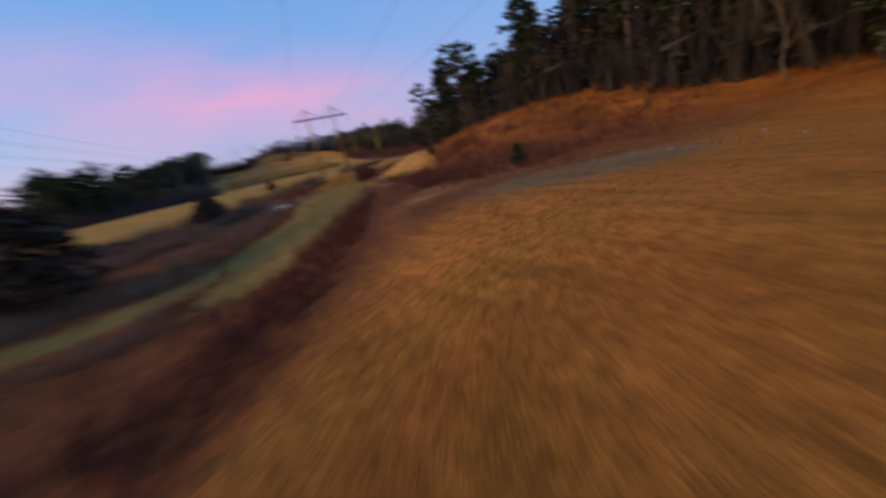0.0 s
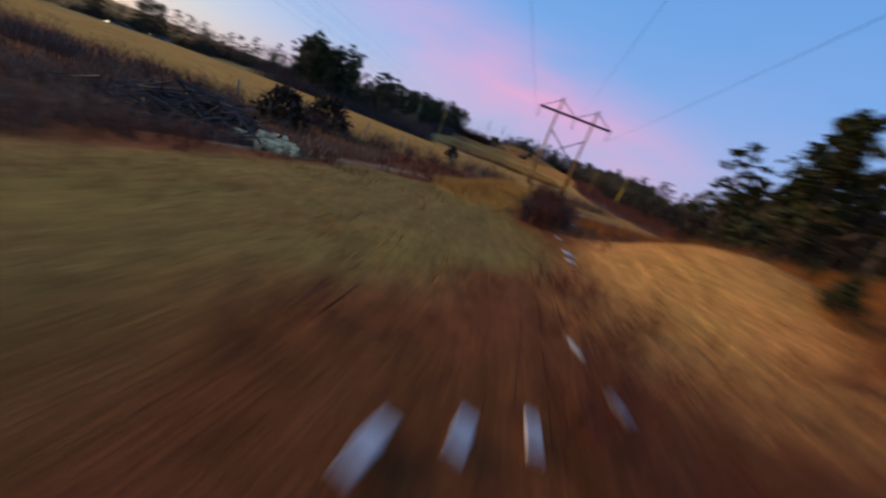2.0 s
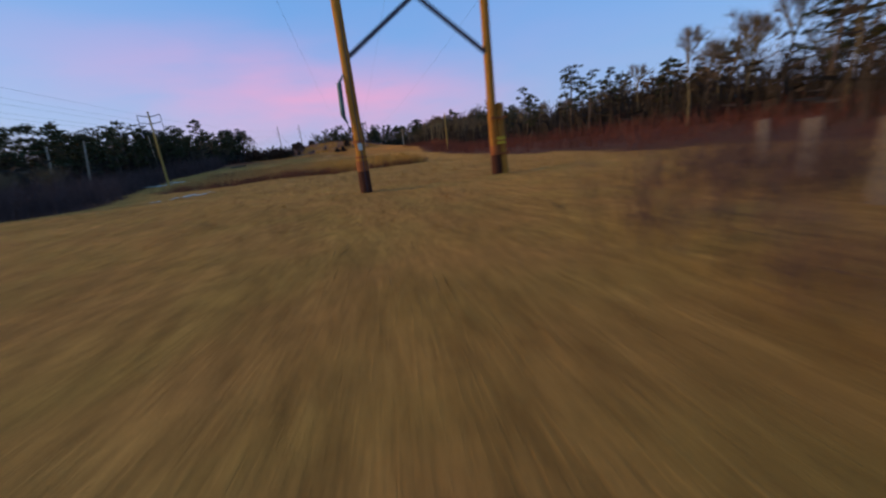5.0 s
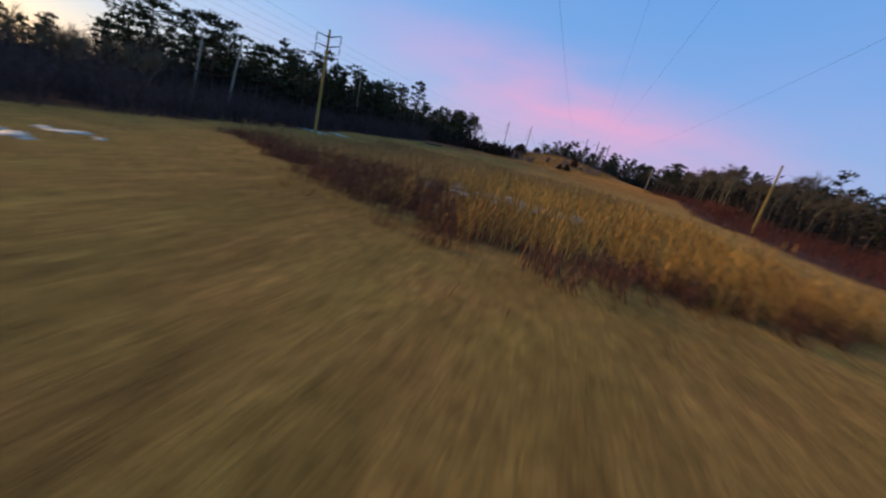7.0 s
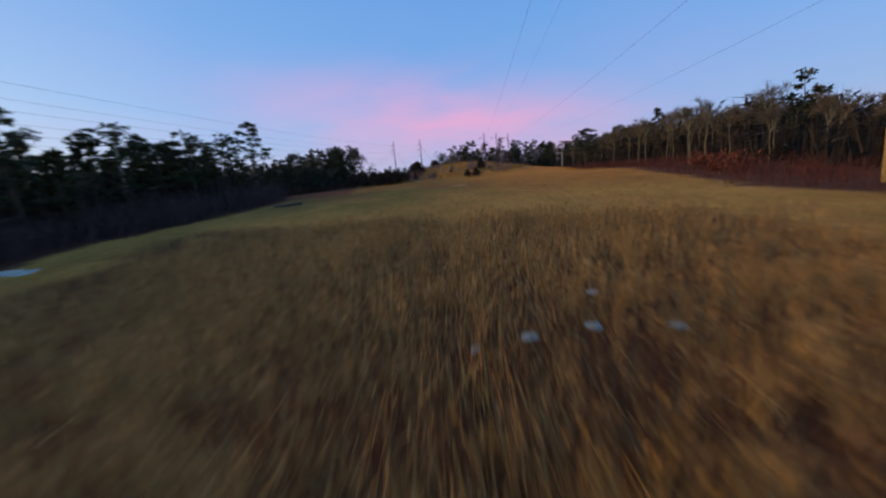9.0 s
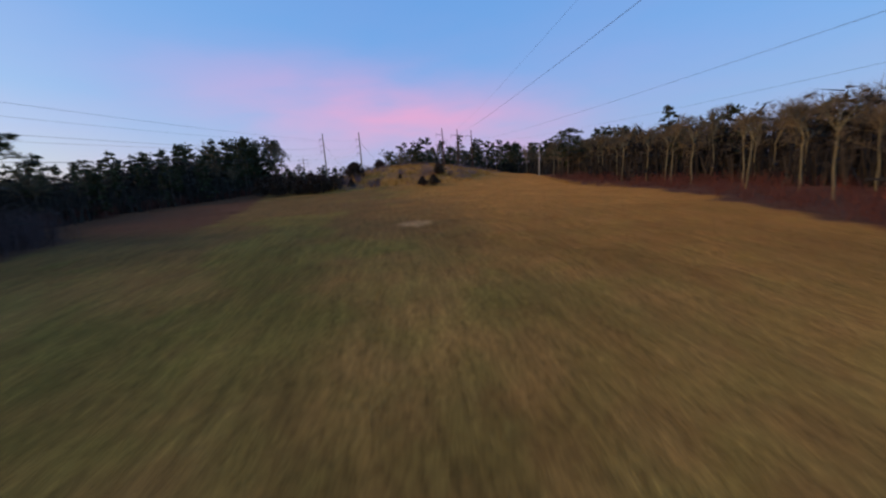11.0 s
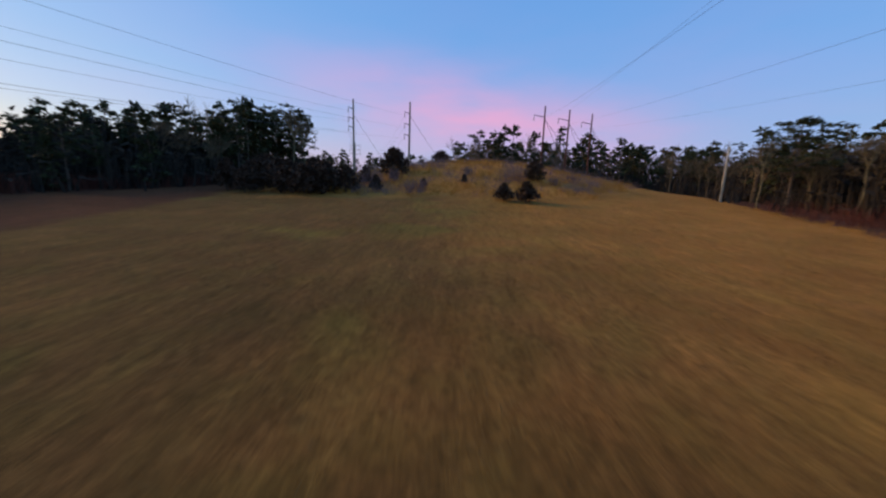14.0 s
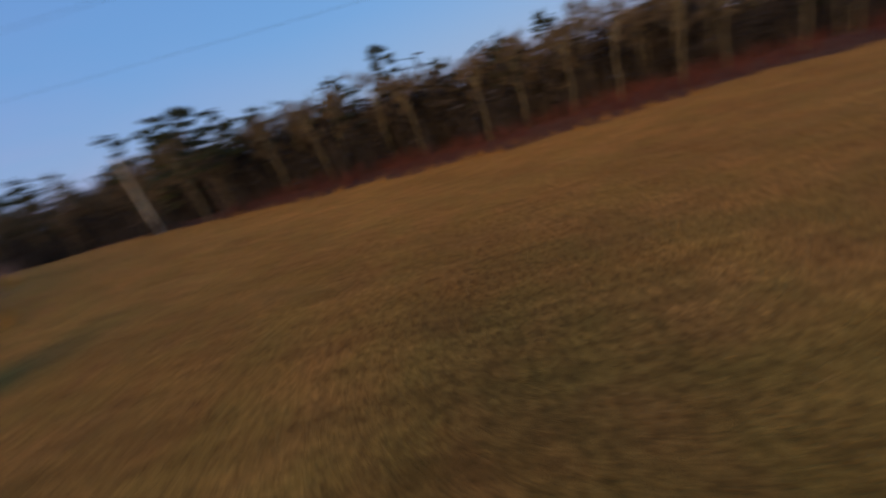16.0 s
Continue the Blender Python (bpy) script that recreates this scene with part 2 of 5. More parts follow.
def height(x, y):
    x, y = np.asarray(x, float), np.asarray(y, float)
    ys, hs = np.array(ALONG).T
    z = 0.
    for o, w in ((-9, .25), (0, .5), (9, .25)):
        z = z + w * np.interp(y + o, ys, hs)
    # bank on the right before the tower
    bank = smooth(x + 0.18 * (y + 50), -7, 12) * smooth(y, -80, -46) * (1 - smooth(y, -46, -22))
    z = z + 3.6 * bank + 0.8 * smooth(x, 8, 30) * (1 - smooth(y, 20, 60))*smooth(y,-38,-10)
    # mound flown over at the start
    z = z + bump(x, y, -10.5, -68, 6, 9, .5)
    # scraped sand face
    z = z + bump(x, y, -3.0, -42.6, 2.3, 2.2, .9)
    # straw mound beside the track
    z = z + bump(x, y, -7.4, -36.3, 2.0, 2.8, .95)
    # left side sinks to the old field
    z = z - 0.7 * smooth(-x, 11, 18) * smooth(y, -100, -70) * (1 - smooth(y, -40, -20))
    z = z + bump(x, y, -20, -58, 6, 9, -.9)
    # the land falls away to the far road in the west
    z = z - 2.5 * smooth(-x, 48, 110) * (1 - smooth(y, 110, 170))
    # wet hollow beside the reeds
    z = z - 0.5 * smooth(-x, 5, 16) * smooth(y, 6, 20) * (1 - smooth(y, 46, 64))
    # hill at the far end
    z = z + bump(x, y, 5, 152, 22, 15, 4.6)
    return z


def hz(x, y):
    return float(height(x, y))


def patches(x, y, size, seed):
    """Soft blotches between 0 and 1."""
    x, y = x / size, y / size
    s = 0.0
    for k, (a, b, c) in enumerate(((1.0, 0.6, 0.0), (-0.7, 1.1, 1.3), (1.7, -1.3, 2.1), (2.3, 1.9, 0.7), (-2.9, 2.2, 4.0))):
        s = s + np.sin(a * x + b * y + c + seed * (k + 1.7) + 1.3 * np.sin(0.8 * b * x - a * y + seed)) / (1 + 0.4 * k)
    return np.clip(0.5 + s / 4.2, 0, 1)


def near_line(x, y, points):
    """Distance from a bent line on the ground."""
    best = np.full(np.broadcast(x, y).shape, 1e9)
    for (ax, ay), (bx, by) in zip(points, points[1:]):
        ux, uy = bx - ax, by - ay
        s = np.clip(((x - ax) * ux + (y - ay) * uy) / (ux * ux + uy * uy), 0, 1)
        best = np.minimum(best, np.hypot(x - ax - s * ux, y - ay - s * uy))
    return best


TRACK = ((-14.5, -43), (-13.0, -38.5), (-11.6, -35.7), (-8.9, -32.3), (-5.2, -27), (-0.5, -20), (6, -13), (16, -8), (32, -4))
LANE = ((-34, -61), (-18.3, -54.8), (-13.2, -50.6))
GREENWAY = ((-16.5, -57.5), (-13.6, -53.2), (-12.0, -48.5), (-10.5, -44.0), (-10.4, -40.5))
GREEN_END = ((-10.2, -46.6), (-9.0, -43.6), (-9.9, -40.0))
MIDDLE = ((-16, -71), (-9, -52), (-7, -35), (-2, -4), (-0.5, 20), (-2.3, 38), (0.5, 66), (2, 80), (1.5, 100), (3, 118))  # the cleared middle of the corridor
RIGHT_EDGE = ((-40, 10), (-15, 12), (0, 11), (30, 12.5), (50, 16.5), (65, 18.5), (80, 22), (95, 26), (115, 27.5), (135, 33), (170, 42), (260, 52))
LEFT_EDGE = ((-40, -70), (0, -62), (12, -36), (20, -21), (26, -19.5), (33, -22), (42, -25), (60, -26), (80, -22.5), (92, -24), (100, -34), (122, -36), (150, -27), (175, -26), (260, -30))


def edge(table, y):
    ys, xs = np.array(table).T
    return np.interp(y, ys, xs)


def zones(x, y):
    """How much of each kind of ground lies at a place."""
    n1, n2 = patches(x, y, 3.0, 1.0), patches(x, y, 1.1, 2.0)
    rag = (n1 - 0.5) * 3 + (n2 - 0.5) * 1.5
    track = 1 - smooth(near_line(x, y, TRACK) + rag * 0.15, 0.4, 0.95)
    lane = np.maximum(1 - smooth(near_line(x, y, LANE) + rag * 0.2, 0.8, 1.5), 1 - smooth(near_line(x, y, GREENWAY) + rag * 0.3, 1.9, 2.6))
    lane = np.maximum(lane, 1 - smooth(near_line(x, y, GREEN_END) + rag * 0.3, 1.8, 2.6))
    south = 1 - smooth(y + rag * 0.6 - 0.9 * np.clip(x + 4, -16, 0), -18, -12)
    bare = (1 - smooth(y + rag * 0.8 + 0.45 * (x + 10), -61, -57.6)) * smooth(x + 10.5 - 0.58 * (y + 58) + rag * 0.4, -1, 1)
    path = bare * smooth(y + rag * 0.5, -67, -63)
    worn = smooth(np.maximum(np.exp(-((x + 10.7) / 1.0) ** 2 - ((y + 60.7) / 1.3) ** 2), np.exp(-((x + 9.3 - 0.5 * (y + 58.8)) / 1.6) ** 2 - ((y + 58.8) / 0.7) ** 2)) + (n2 - 0.5) * 0.5, 0.25, 0.75) * 0.8
    sand = smooth(np.exp(-((x + 4.0 - 0.2 * (y + 43)) / 2.5) ** 2 - ((y + 43.2) / 5.0) ** 2) + (n1 - 0.5) * 0.25, 0.25, 0.75) * (1 - smooth(y + 0.4 * (x + 6), -41.5, -38.5))
    straw = (1 - smooth(x + rag * 0.2, -7.1, -6.3) * (1 - smooth(y, -37, -35.5))) * smooth(np.exp(-((x + 8.1 - 0.1 * (y + 36)) / 2.4) ** 2 - ((y + 35.5) / 4.8) ** 2) + (n1 - 0.5) * 0.3, 0.35, 0.6)
    bracken = smooth(x + 0.3 * (y + 50) + rag, -5, 4) * (1 - smooth(x, 30, 60)) * smooth(y, -75, -60) * (1 - smooth(y + rag, -34, -20))
    marsh = smooth(y + rag * 0.4 - np.maximum(0, -(x + 2)) * 0.75 - 0.35 * np.maximum(0, x - 2), 20.3, 21.0) * (1 - smooth(y + rag * 0.5 + 0.35 * x, 56, 58)) * (1 - smooth(x + rag * 0.4 - 0.12 * (y - 22), 5.8, 6.6)) * smooth(x + rag, -21, -19)
    brown = (1 - smooth(x + 0.20 * (y - 98) + rag * 0.25, -17.2, -15.2)) * smooth(y, 84, 96) * (1 - smooth(y, 150, 160))
    hill = smooth(y + rag * 0.8 + 0.012 * np.maximum(0, 6 - x) ** 2 - 0.045 * np.maximum(0, x - 9) ** 2, 131, 134) * (1 - smooth(x, 22, 27)) * smooth(x + rag, -18, -12)
    woods = np.maximum(smooth(x + rag * 0.6, edge(RIGHT_EDGE, y) - 0.5, edge(RIGHT_EDGE, y) + 1), 1 - smooth(x + rag * 0.6, edge(LEFT_EDGE, y) - 1, edge(LEFT_EDGE, y) + 0.5))
    woods = woods * smooth(y + rag, -36, -28) * (1 - smooth(edge(LEFT_EDGE, y) - x + rag * 2, 34, 44) * (1 - smooth(y, 100, 130)))
    upper = smooth(y + rag * 1.5, 66, 86)
    warm = smooth(x + rag * 1.5 + 0.04 * (y - 90), -3, 10) * smooth(y, 62, 80) * 0.9
    pit = smooth(np.exp(-((x - 0.7) / 1.25) ** 2 - ((y - 86.1) / 1.05) ** 2) + (n2 - 0.5) * 0.35, 0.25, 0.62)
    gravel = smooth(np.exp(-((x + 8.5 + 0.4 * (y + 65)) / 3.4) ** 2 - ((y + 65.2) / 2.2) ** 2) + (n1 - 0.5) * 0.3, 0.3, 0.65)
    green = smooth(patches(x, y, 7.0, 5.0) + (n2 - 0.5) * 0.3, 0.55, 0.8) * smooth(y, 55, 75) * (1 - smooth(x + rag, -1, 9)) * 0.8
    return dict(track=track, lane=lane, south=south, bare=bare, sand=sand, straw=straw, bracken=bracken, marsh=marsh, brown=brown, hill=hill, woods=woods, green=green, upper=upper, gravel=gravel, warm=warm, path=path, worn=worn, pit=pit)


# ground colours, real albedos
C_FIELD, C_GREEN, C_TRACK, C_SOUTH, C_BARE = (0.34, 0.185, 0.046), (0.17, 0.118, 0.024), (0.20, 0.135, 0.038), (0.15, 0.05, 0.017), (0.33, 0.130, 0.026)
C_SAND, C_STRAW, C_BRACKEN, C_MARSH, C_BROWN, C_HILL, C_WOODS = (0.66, 0.32, 0.085), (0.62, 0.32, 0.07), (0.36, 0.12, 0.02), (0.09, 0.034, 0.014), (0.10, 0.040, 0.018), (0.42, 0.19, 0.045), (0.08, 0.035, 0.02)
C_PIT, C_PATH, C_WORN = (0.42, 0.24, 0.10), (0.15, 0.058, 0.022), (0.27, 0.135, 0.058)
C_FAR, C_UPPER, C_GRAVEL, C_WARM, C_DIRT = (0.20, 0.14, 0.05), (0.156, 0.082, 0.023), (0.20, 0.118, 0.055), (0.33, 0.150, 0.032), (0.21, 0.145, 0.09)


def ground_colour(x, y):
    z = zones(x, y)
    c = np.empty((len(x), 3))
    c[:] = C_FIELD
    for key, col in (("upper", C_UPPER), ("warm", C_WARM), ("green", C_GREEN), ("south", C_SOUTH), ("brown", C_BROWN), ("hill", C_HILL), ("bracken", C_BRACKEN), ("bare", C_BARE), ("path", C_PATH), ("worn", C_WORN), ("gravel", C_GRAVEL), ("sand", C_SAND), ("pit", C_PIT), ("lane", C_TRACK), ("straw", C_STRAW), ("track", C_DIRT), ("marsh", C_MARSH), ("woods", C_WOODS)):
        w = z[key][:, None]
        c = c * (1 - w) + np.array(col) * w
    far = np.maximum(smooth(np.hypot(x, y - 40), 190, 260), smooth(-x + patches(x, y, 9.0, 2.5) * 8, 52, 66) * (1 - smooth(y, 100, 130)))[:, None]
    return c * (1 - far) + np.array(C_FAR) * far


def mesh_object(name, verts, faces, material, parent=None, smooth_shade=False):
    me = bpy.data.meshes.new(name)
    me.from_pydata(np.asarray(verts).tolist(), [], [tuple(f) for f in (faces.tolist() if hasattr(faces, "tolist") else faces)])
    me.materials.append(material)
    if smooth_shade:
        me.polygons.foreach_set("use_smooth", np.ones(len(me.polygons), bool))
    ob = new(name, me)
    if parent is not None:
        ob.parent = parent
    return ob


def part(name, bm, material, parent, label=""):
    me = bpy.data.meshes.new(name)
    bm.to_mesh(me)
    bm.free()
    me.materials.append(material)
    ob = new(name, me)
    ob.parent = parent
    if label:
        ob["label"] = label
    return ob


def thing(name, label, category, at=(0, 0, 0), turn=0.0, group=""):
    ob = new(name)
    ob.empty_display_size = 0.3
    ob.matrix_basis = pose(*at, 0, 0, turn)
    return tagged(ob, label, category, group)


def steps(stops):
    out = []
    for (a, b, d) in stops:
        out += list(np.arange(a, b, d))
    return np.array(out + [stops[-1][1]])


GX = steps(((-2500, -400, 300), (-400, -120, 40), (-120, -48, 6), (-48, -28, 1.0), (-28, 34, 0.6), (34, 60, 1.5), (60, 120, 6), (120, 400, 40), (400, 2500, 300)))
GY = steps(((-2500, -400, 300), (-400, -120, 40), (-120, -84, 4), (-84, 140, 0.6), (140, 180, 1.2), (180, 260, 6), (260, 500, 40), (500, 2900, 300)))
gx, gy = (a.ravel() for a in np.meshgrid(GX, GY))
gz = height(gx, gy)
rough_amt = 1 - smooth(np.hypot(gx, gy - 40), 130, 180)
gz = gz + rough_amt * ((patches(gx, gy, 0.55, 3.0) - 0.5) * 0.06 + (patches(gx, gy, 2.2, 4.0) - 0.5) * 0.09)
nx = len(GX)
i, j = np.meshgrid(np.arange(nx - 1), np.arange(len(GY) - 1))
a = (j * nx + i).ravel()
ground_faces = np.stack([a, a + 1, a + nx + 1, a + nx], 1)

M_GROUND = bpy.data.materials.new("ground")
M_GROUND.use_nodes = True
nt = M_GROUND.node_tree
bsdf = nt.nodes["Principled BSDF"]
attr = nt.nodes.new("ShaderNodeAttribute")
attr.attribute_name = "soil"
tc = nt.nodes.new("ShaderNodeTexCoord")
layers = []
for scl, det, rgh in ((0.22, 3, 0.5), (6.5, 5, 0.7), (30.0, 3, 0.7)):
    n = nt.nodes.new("ShaderNodeTexNoise")
    n.inputs["Scale"].default_value, n.inputs["Detail"].default_value, n.inputs["Roughness"].default_value = scl, det, rgh
    nt.links.new(tc.outputs["Object"], n.inputs["Vector"])
    layers.append(n.outputs[0])
along = nt.nodes.new("ShaderNodeMapping")
along.inputs["Scale"].default_value = (1.9, 0.28, 1.0)
nt.links.new(tc.outputs["Object"], along.inputs[0])
stripe = nt.nodes.new("ShaderNodeTexNoise")
stripe.inputs["Scale"].default_value, stripe.inputs["Detail"].default_value, stripe.inputs["Roughness"].default_value = 1.6, 4.0, 0.65
nt.links.new(along.outputs[0], stripe.inputs["Vector"])
layers.append(stripe.outputs[0])
colour = attr.outputs["Color"]
for src, lo, hi in zip(layers, (0.62, 0.42, 0.35, 0.66), (1.02, 1.62, 1.7, 1.38)):
    mr = nt.nodes.new("ShaderNodeMapRange")
    mr.inputs["From Min"].default_value, mr.inputs["From Max"].default_value = 0.3, 0.7
    mr.inputs["To Min"].default_value, mr.inputs["To Max"].default_value = lo, hi
    nt.links.new(src, mr.inputs[0])
    mul = nt.nodes.new("ShaderNodeVectorMath")
    mul.operation = "SCALE"
    nt.links.new(colour, mul.inputs[0])
    nt.links.new(mr.outputs[0], mul.inputs["Scale"])
    colour = mul.outputs[0]
drift = nt.nodes.new("ShaderNodeTexNoise")
drift.inputs["Scale"].default_value, drift.inputs["Detail"].default_value = 0.7, 4.0
nt.links.new(tc.outputs["Object"], drift.inputs["Vector"])
hue = nt.nodes.new("ShaderNodeValToRGB")
hue.color_ramp.elements[0].position, hue.color_ramp.elements[0].color = 0.36, (1.10, 0.95, 0.90, 1)
hue.color_ramp.elements[1].position, hue.color_ramp.elements[1].color = 0.64, (0.95, 0.99, 0.80, 1)
nt.links.new(drift.outputs[0], hue.inputs[0])
tone = nt.nodes.new("ShaderNodeVectorMath")
tone.operation = "MULTIPLY"
nt.links.new(colour, tone.inputs[0])
nt.links.new(hue.outputs[0], tone.inputs[1])
nt.links.new(tone.outputs[0], bsdf.inputs["Base Color"])
tint = nt.nodes.new("ShaderNodeVectorMath")
tint.operation = "SCALE"
tint.inputs["Scale"].default_value = 2.4
nt.links.new(attr.outputs["Color"], tint.inputs[0])
nt.links.new(tint.outputs[0], bsdf.inputs["Sheen Tint"])
bsdf.inputs["Roughness"].default_value = 0.95
bsdf.inputs["Sheen Weight"].default_value, bsdf.inputs["Sheen Roughness"].default_value = 0.55, 0.4  # dry stems catch light along the ground
bsdf.inputs["Specular IOR Level"].default_value = 0.1
bp = nt.nodes.new("ShaderNodeBump")
bp.inputs["Strength"].default_value, bp.inputs["Distance"].default_value = 0.8, 0.06
nt.links.new(layers[2], bp.inputs["Height"])
nt.links.new(bp.outputs[0], bsdf.inputs["Normal"])

ground = mesh_object("ground", np.stack([gx, gy, gz], 1), ground_faces, M_GROUND, smooth_shade=True)
tagged(ground, "rolling ground of dry mown grass, dirt and brush floor", "ground", kind="structure")
soil = ground.data.attributes.new("soil", "FLOAT_COLOR", "POINT")
rgba = np.ones((len(gx), 4))
rgba[:, :3] = ground_colour(gx, gy)
soil.data.foreach_set("color", rgba.ravel())


# ---- power lines ----
def rod(bm, a, b, r1, r2=None, sides=8):
    """A tapered round bar from a to b."""
    a, b = Vector(a), Vector(b)
    r2 = r1 if r2 is None else r2
    d = (b - a)
    side = d.cross(Vector((0.3, 1, 0.2))).normalized()
    other = d.cross(side).normalized()
    rings = []
    for p, r in ((a, r1), (b, r2)):
        rings.append([bm.verts.new(p + r * (math.cos(k) * side + math.sin(k) * other)) for k in (2 * math.pi * n / sides for n in range(sides))])
    for n in range(sides):
        bm.faces.new((rings[0][n], rings[0][n - 1], rings[1][n - 1], rings[1][n]))
    bm.faces.new(rings[0])
    bm.faces.new(rings[1][::-1])
    return bm


def bar(bm, a, b, w, h):
    """A squared beam from a to b with its width level."""
    a, b = Vector(a), Vector(b)
    d = (b - a).normalized()
    lv = d.cross(Vector((0, 0, 1)))
    lv = lv.normalized() if lv.length > 1e-4 else Vector((1, 0, 0))
    uv = lv.cross(d).normalized()
    v = [bm.verts.new(p + sx * lv * w / 2 + sz * uv * h / 2) for p in (a, b) for sx, sz in ((-1, -1), (1, -1), (1, 1), (-1, 1))]
    for q in ((0, 1, 2, 3), (7, 6, 5, 4), (0, 4, 5, 1), (1, 5, 6, 2), (2, 6, 7, 3), (3, 7, 4, 0)):
        bm.faces.new([v[k] for k in q])
    return bm


def pole_mesh(bm, x, y, z0, z1, r0, r1, lean=(0, 0), sides=14, seed=0):
    """A wooden pole, a little crooked, with a domed top."""
    rnd = random.Random(seed)
    rings = []
    levels = 9
    for k in range(levels + 2):
        s = min(k / levels, 1.0)
        r = r0 + (r1 - r0) * s
        zz = z0 + (z1 - z0) * s
        if k == levels + 1:
            r, zz = r * 0.45, z1 + r * 0.35
        ox, oy = lean[0] * s + 0.02 * math.sin(3 * s + seed), lean[1] * s + 0.02 * math.sin(2.3 * s + 2 * seed)
        rings.append([bm.verts.new((x + ox + r * (1 + 0.03 * rnd.random()) * math.cos(q), y + oy + r * math.sin(q), zz)) for q in (2 * math.pi * n / sides for n in range(sides))])
    for lo, hi in zip(rings, rings[1:]):
        for n in range(sides):
            bm.faces.new((lo[n - 1], lo[n], hi[n], hi[n - 1]))
    bm.faces.new(rings[0][::-1])
    bm.faces.new(rings[-1])
    return bm


def insulator(bm, x, y, top, length, r=0.1, n=8):
    rod(bm, (x, y, top), (x, y, top - length), 0.025, sides=6)
    for k in range(n):
        zc = top - length * (0.12 + 0.78 * k / (n - 1))
        rod(bm, (x, y, zc + 0.02), (x, y, zc - 0.045), r * 0.5, r, sides=10)
    return bm


def h_frame(at, turn=0.0, half=2.35, top=11.35, arm_z=9.58, marks=True, label="two-pole wooden transmission tower with cross brace, standing in grass"):
    tower = thing("transmission_tower", label, "power tower", at, turn)
    for sx in (-1, 1):
        p = part("pole", pole_mesh(bmesh.new(), sx * half, 0, -0.6, top, 0.158, 0.115, seed=3 + sx), M_POLE, tower)
        if marks:
            part("stained_foot", rod(bmesh.new(), (sx * half, 0, -0.2), (sx * half, 0, 0.66), 0.192, 0.187, 14), M_TAR, p, "dark tarred foot of the pole")
            part("stain", rod(bmesh.new(), (sx * half, 0, 0.66), (sx * half, 0, 0.98), 0.185, 0.181, 14), M_RUST, p, "rusty red stain above the foot")
            if sx < 0:
                bm = bmesh.new()
                bar(bm, (-half, -0.185, 1.30), (-half, -0.185, 1.50), 0.13, 0.02)
                part("tag_plate", bm, M_WHITE, p, "small white plate nailed to the pole")
                part("marker_band", rod(bmesh.new(), (-half, 0, 1.52), (-half, 0, 1.60), 0.181, 0.18, 14), M_RUST, p, "rusty marker band")
                part("marker_band", rod(bmesh.new(), (-half, 0, 1.06), (-half, 0, 1.12), 0.184, 0.183, 14), M_RUST, p, "rusty marker band")
            else:
                part("stub_post", pole_mesh(bmesh.new(), half + 0.27, -0.02, -0.4, 2.35, 0.15, 0.145, seed=9), M_POLE, tower, "short reinforcing post strapped to the pole")
                for sz in (0.7, 1.9):
                    part("strap", bar(bmesh.new(), (half - 0.2, -0.19, sz), (half + 0.44, -0.19, sz), 0.02, 0.06), M_RUST, tower, "rusty steel strap")
                bm = bmesh.new()
                bar(bm, (half + 0.14, -0.215, 1.02), (half + 0.14, -0.215, 1.12), 0.30, 0.02)
                part("warning_sign", bm, M_YELLOW, p, "yellow warning sign nailed to the pole")
                bm = bmesh.new()
                bar(bm, (half + 0.14, -0.215, 1.16), (half + 0.14, -0.215, 1.27), 0.30, 0.02)
                part("warning_sign", bm, M_YELLOW, p, "yellow warning sign nailed to the pole")
                bm = bmesh.new()
                bar(bm, (half + 0.14, -0.215, 1.125), (half + 0.14, -0.215, 1.155), 0.30, 0.02)
                part("sign_strip", bm, M_RED, p, "red strip between two signs")
    bm = bmesh.new()
    bar(bm, (-2 * half - 0.1, -0.16, arm_z), (2 * half + 0.1, -0.16, arm_z), 0.12, 0.24)
    part("crossarm", bm, M_ARM, tower, "dark weathered crossarm")
    bm = bmesh.new()
    bar(bm, (-2 * half - 0.1, 0.16, arm_z), (2 * half + 0.1, 0.16, arm_z), 0.12, 0.24)
    part("crossarm", bm, M_ARM, tower, "dark weathered crossarm")
    for sx in (-1, 1):
        for ex in (0.06, 2 * half - 0.1):
            part("arm_brace", rod(bmesh.new(), (sx * half, 0, top - 0.25), (sx * ex, 0, arm_z + 0.1), 0.045, sides=6), M_ARM, tower)
        part("cross_brace", bar(bmesh.new(), (sx * half, 0.03 * sx, 7.4), (-sx * half, 0.03 * sx, 3.9), 0.07, 0.13), M_ARM, tower)
    for ix in (-2 * half, 0, 2 * half):
        part("insulator", insulator(bmesh.new(), ix, 0, arm_z - 0.1, 1.35), M_GLASS_INS, tower, "grey disc insulator string")
    if marks:
        # cable head and ground lead on the one pole
        bm = bmesh.new()
        rod(bm, (-half - 0.34, -0.12, 2.35), (-half - 0.30, -0.12, 3.25), 0.075, 0.07, 10)
        rod(bm, (-half - 0.30, -0.12, 3.25), (-half - 0.12, -0.05, 3.5), 0.035, 0.03, 8)
        rod(bm, (-half - 0.34, -0.12, 2.35), (-half - 0.24, -0.10, 2.1), 0.065, 0.02, 8)
        part("cable_coil", bm, M_GREEN_BOX, tower, "green-grey cable coil strapped to the pole")
        part("ground_lead", rod(bmesh.new(), (-half + 0.02, -0.185, 0.0), (-half + 0.02, -0.16, 5.0), 0.012, sides=5), M_CABLE, tower)
    return tower


tower = h_frame((0, 0, hz(0, 0)))
h_frame((-21, -150, hz(-21, -150)), 8, marks=False, label="far two-pole wooden transmission tower with crossarm")


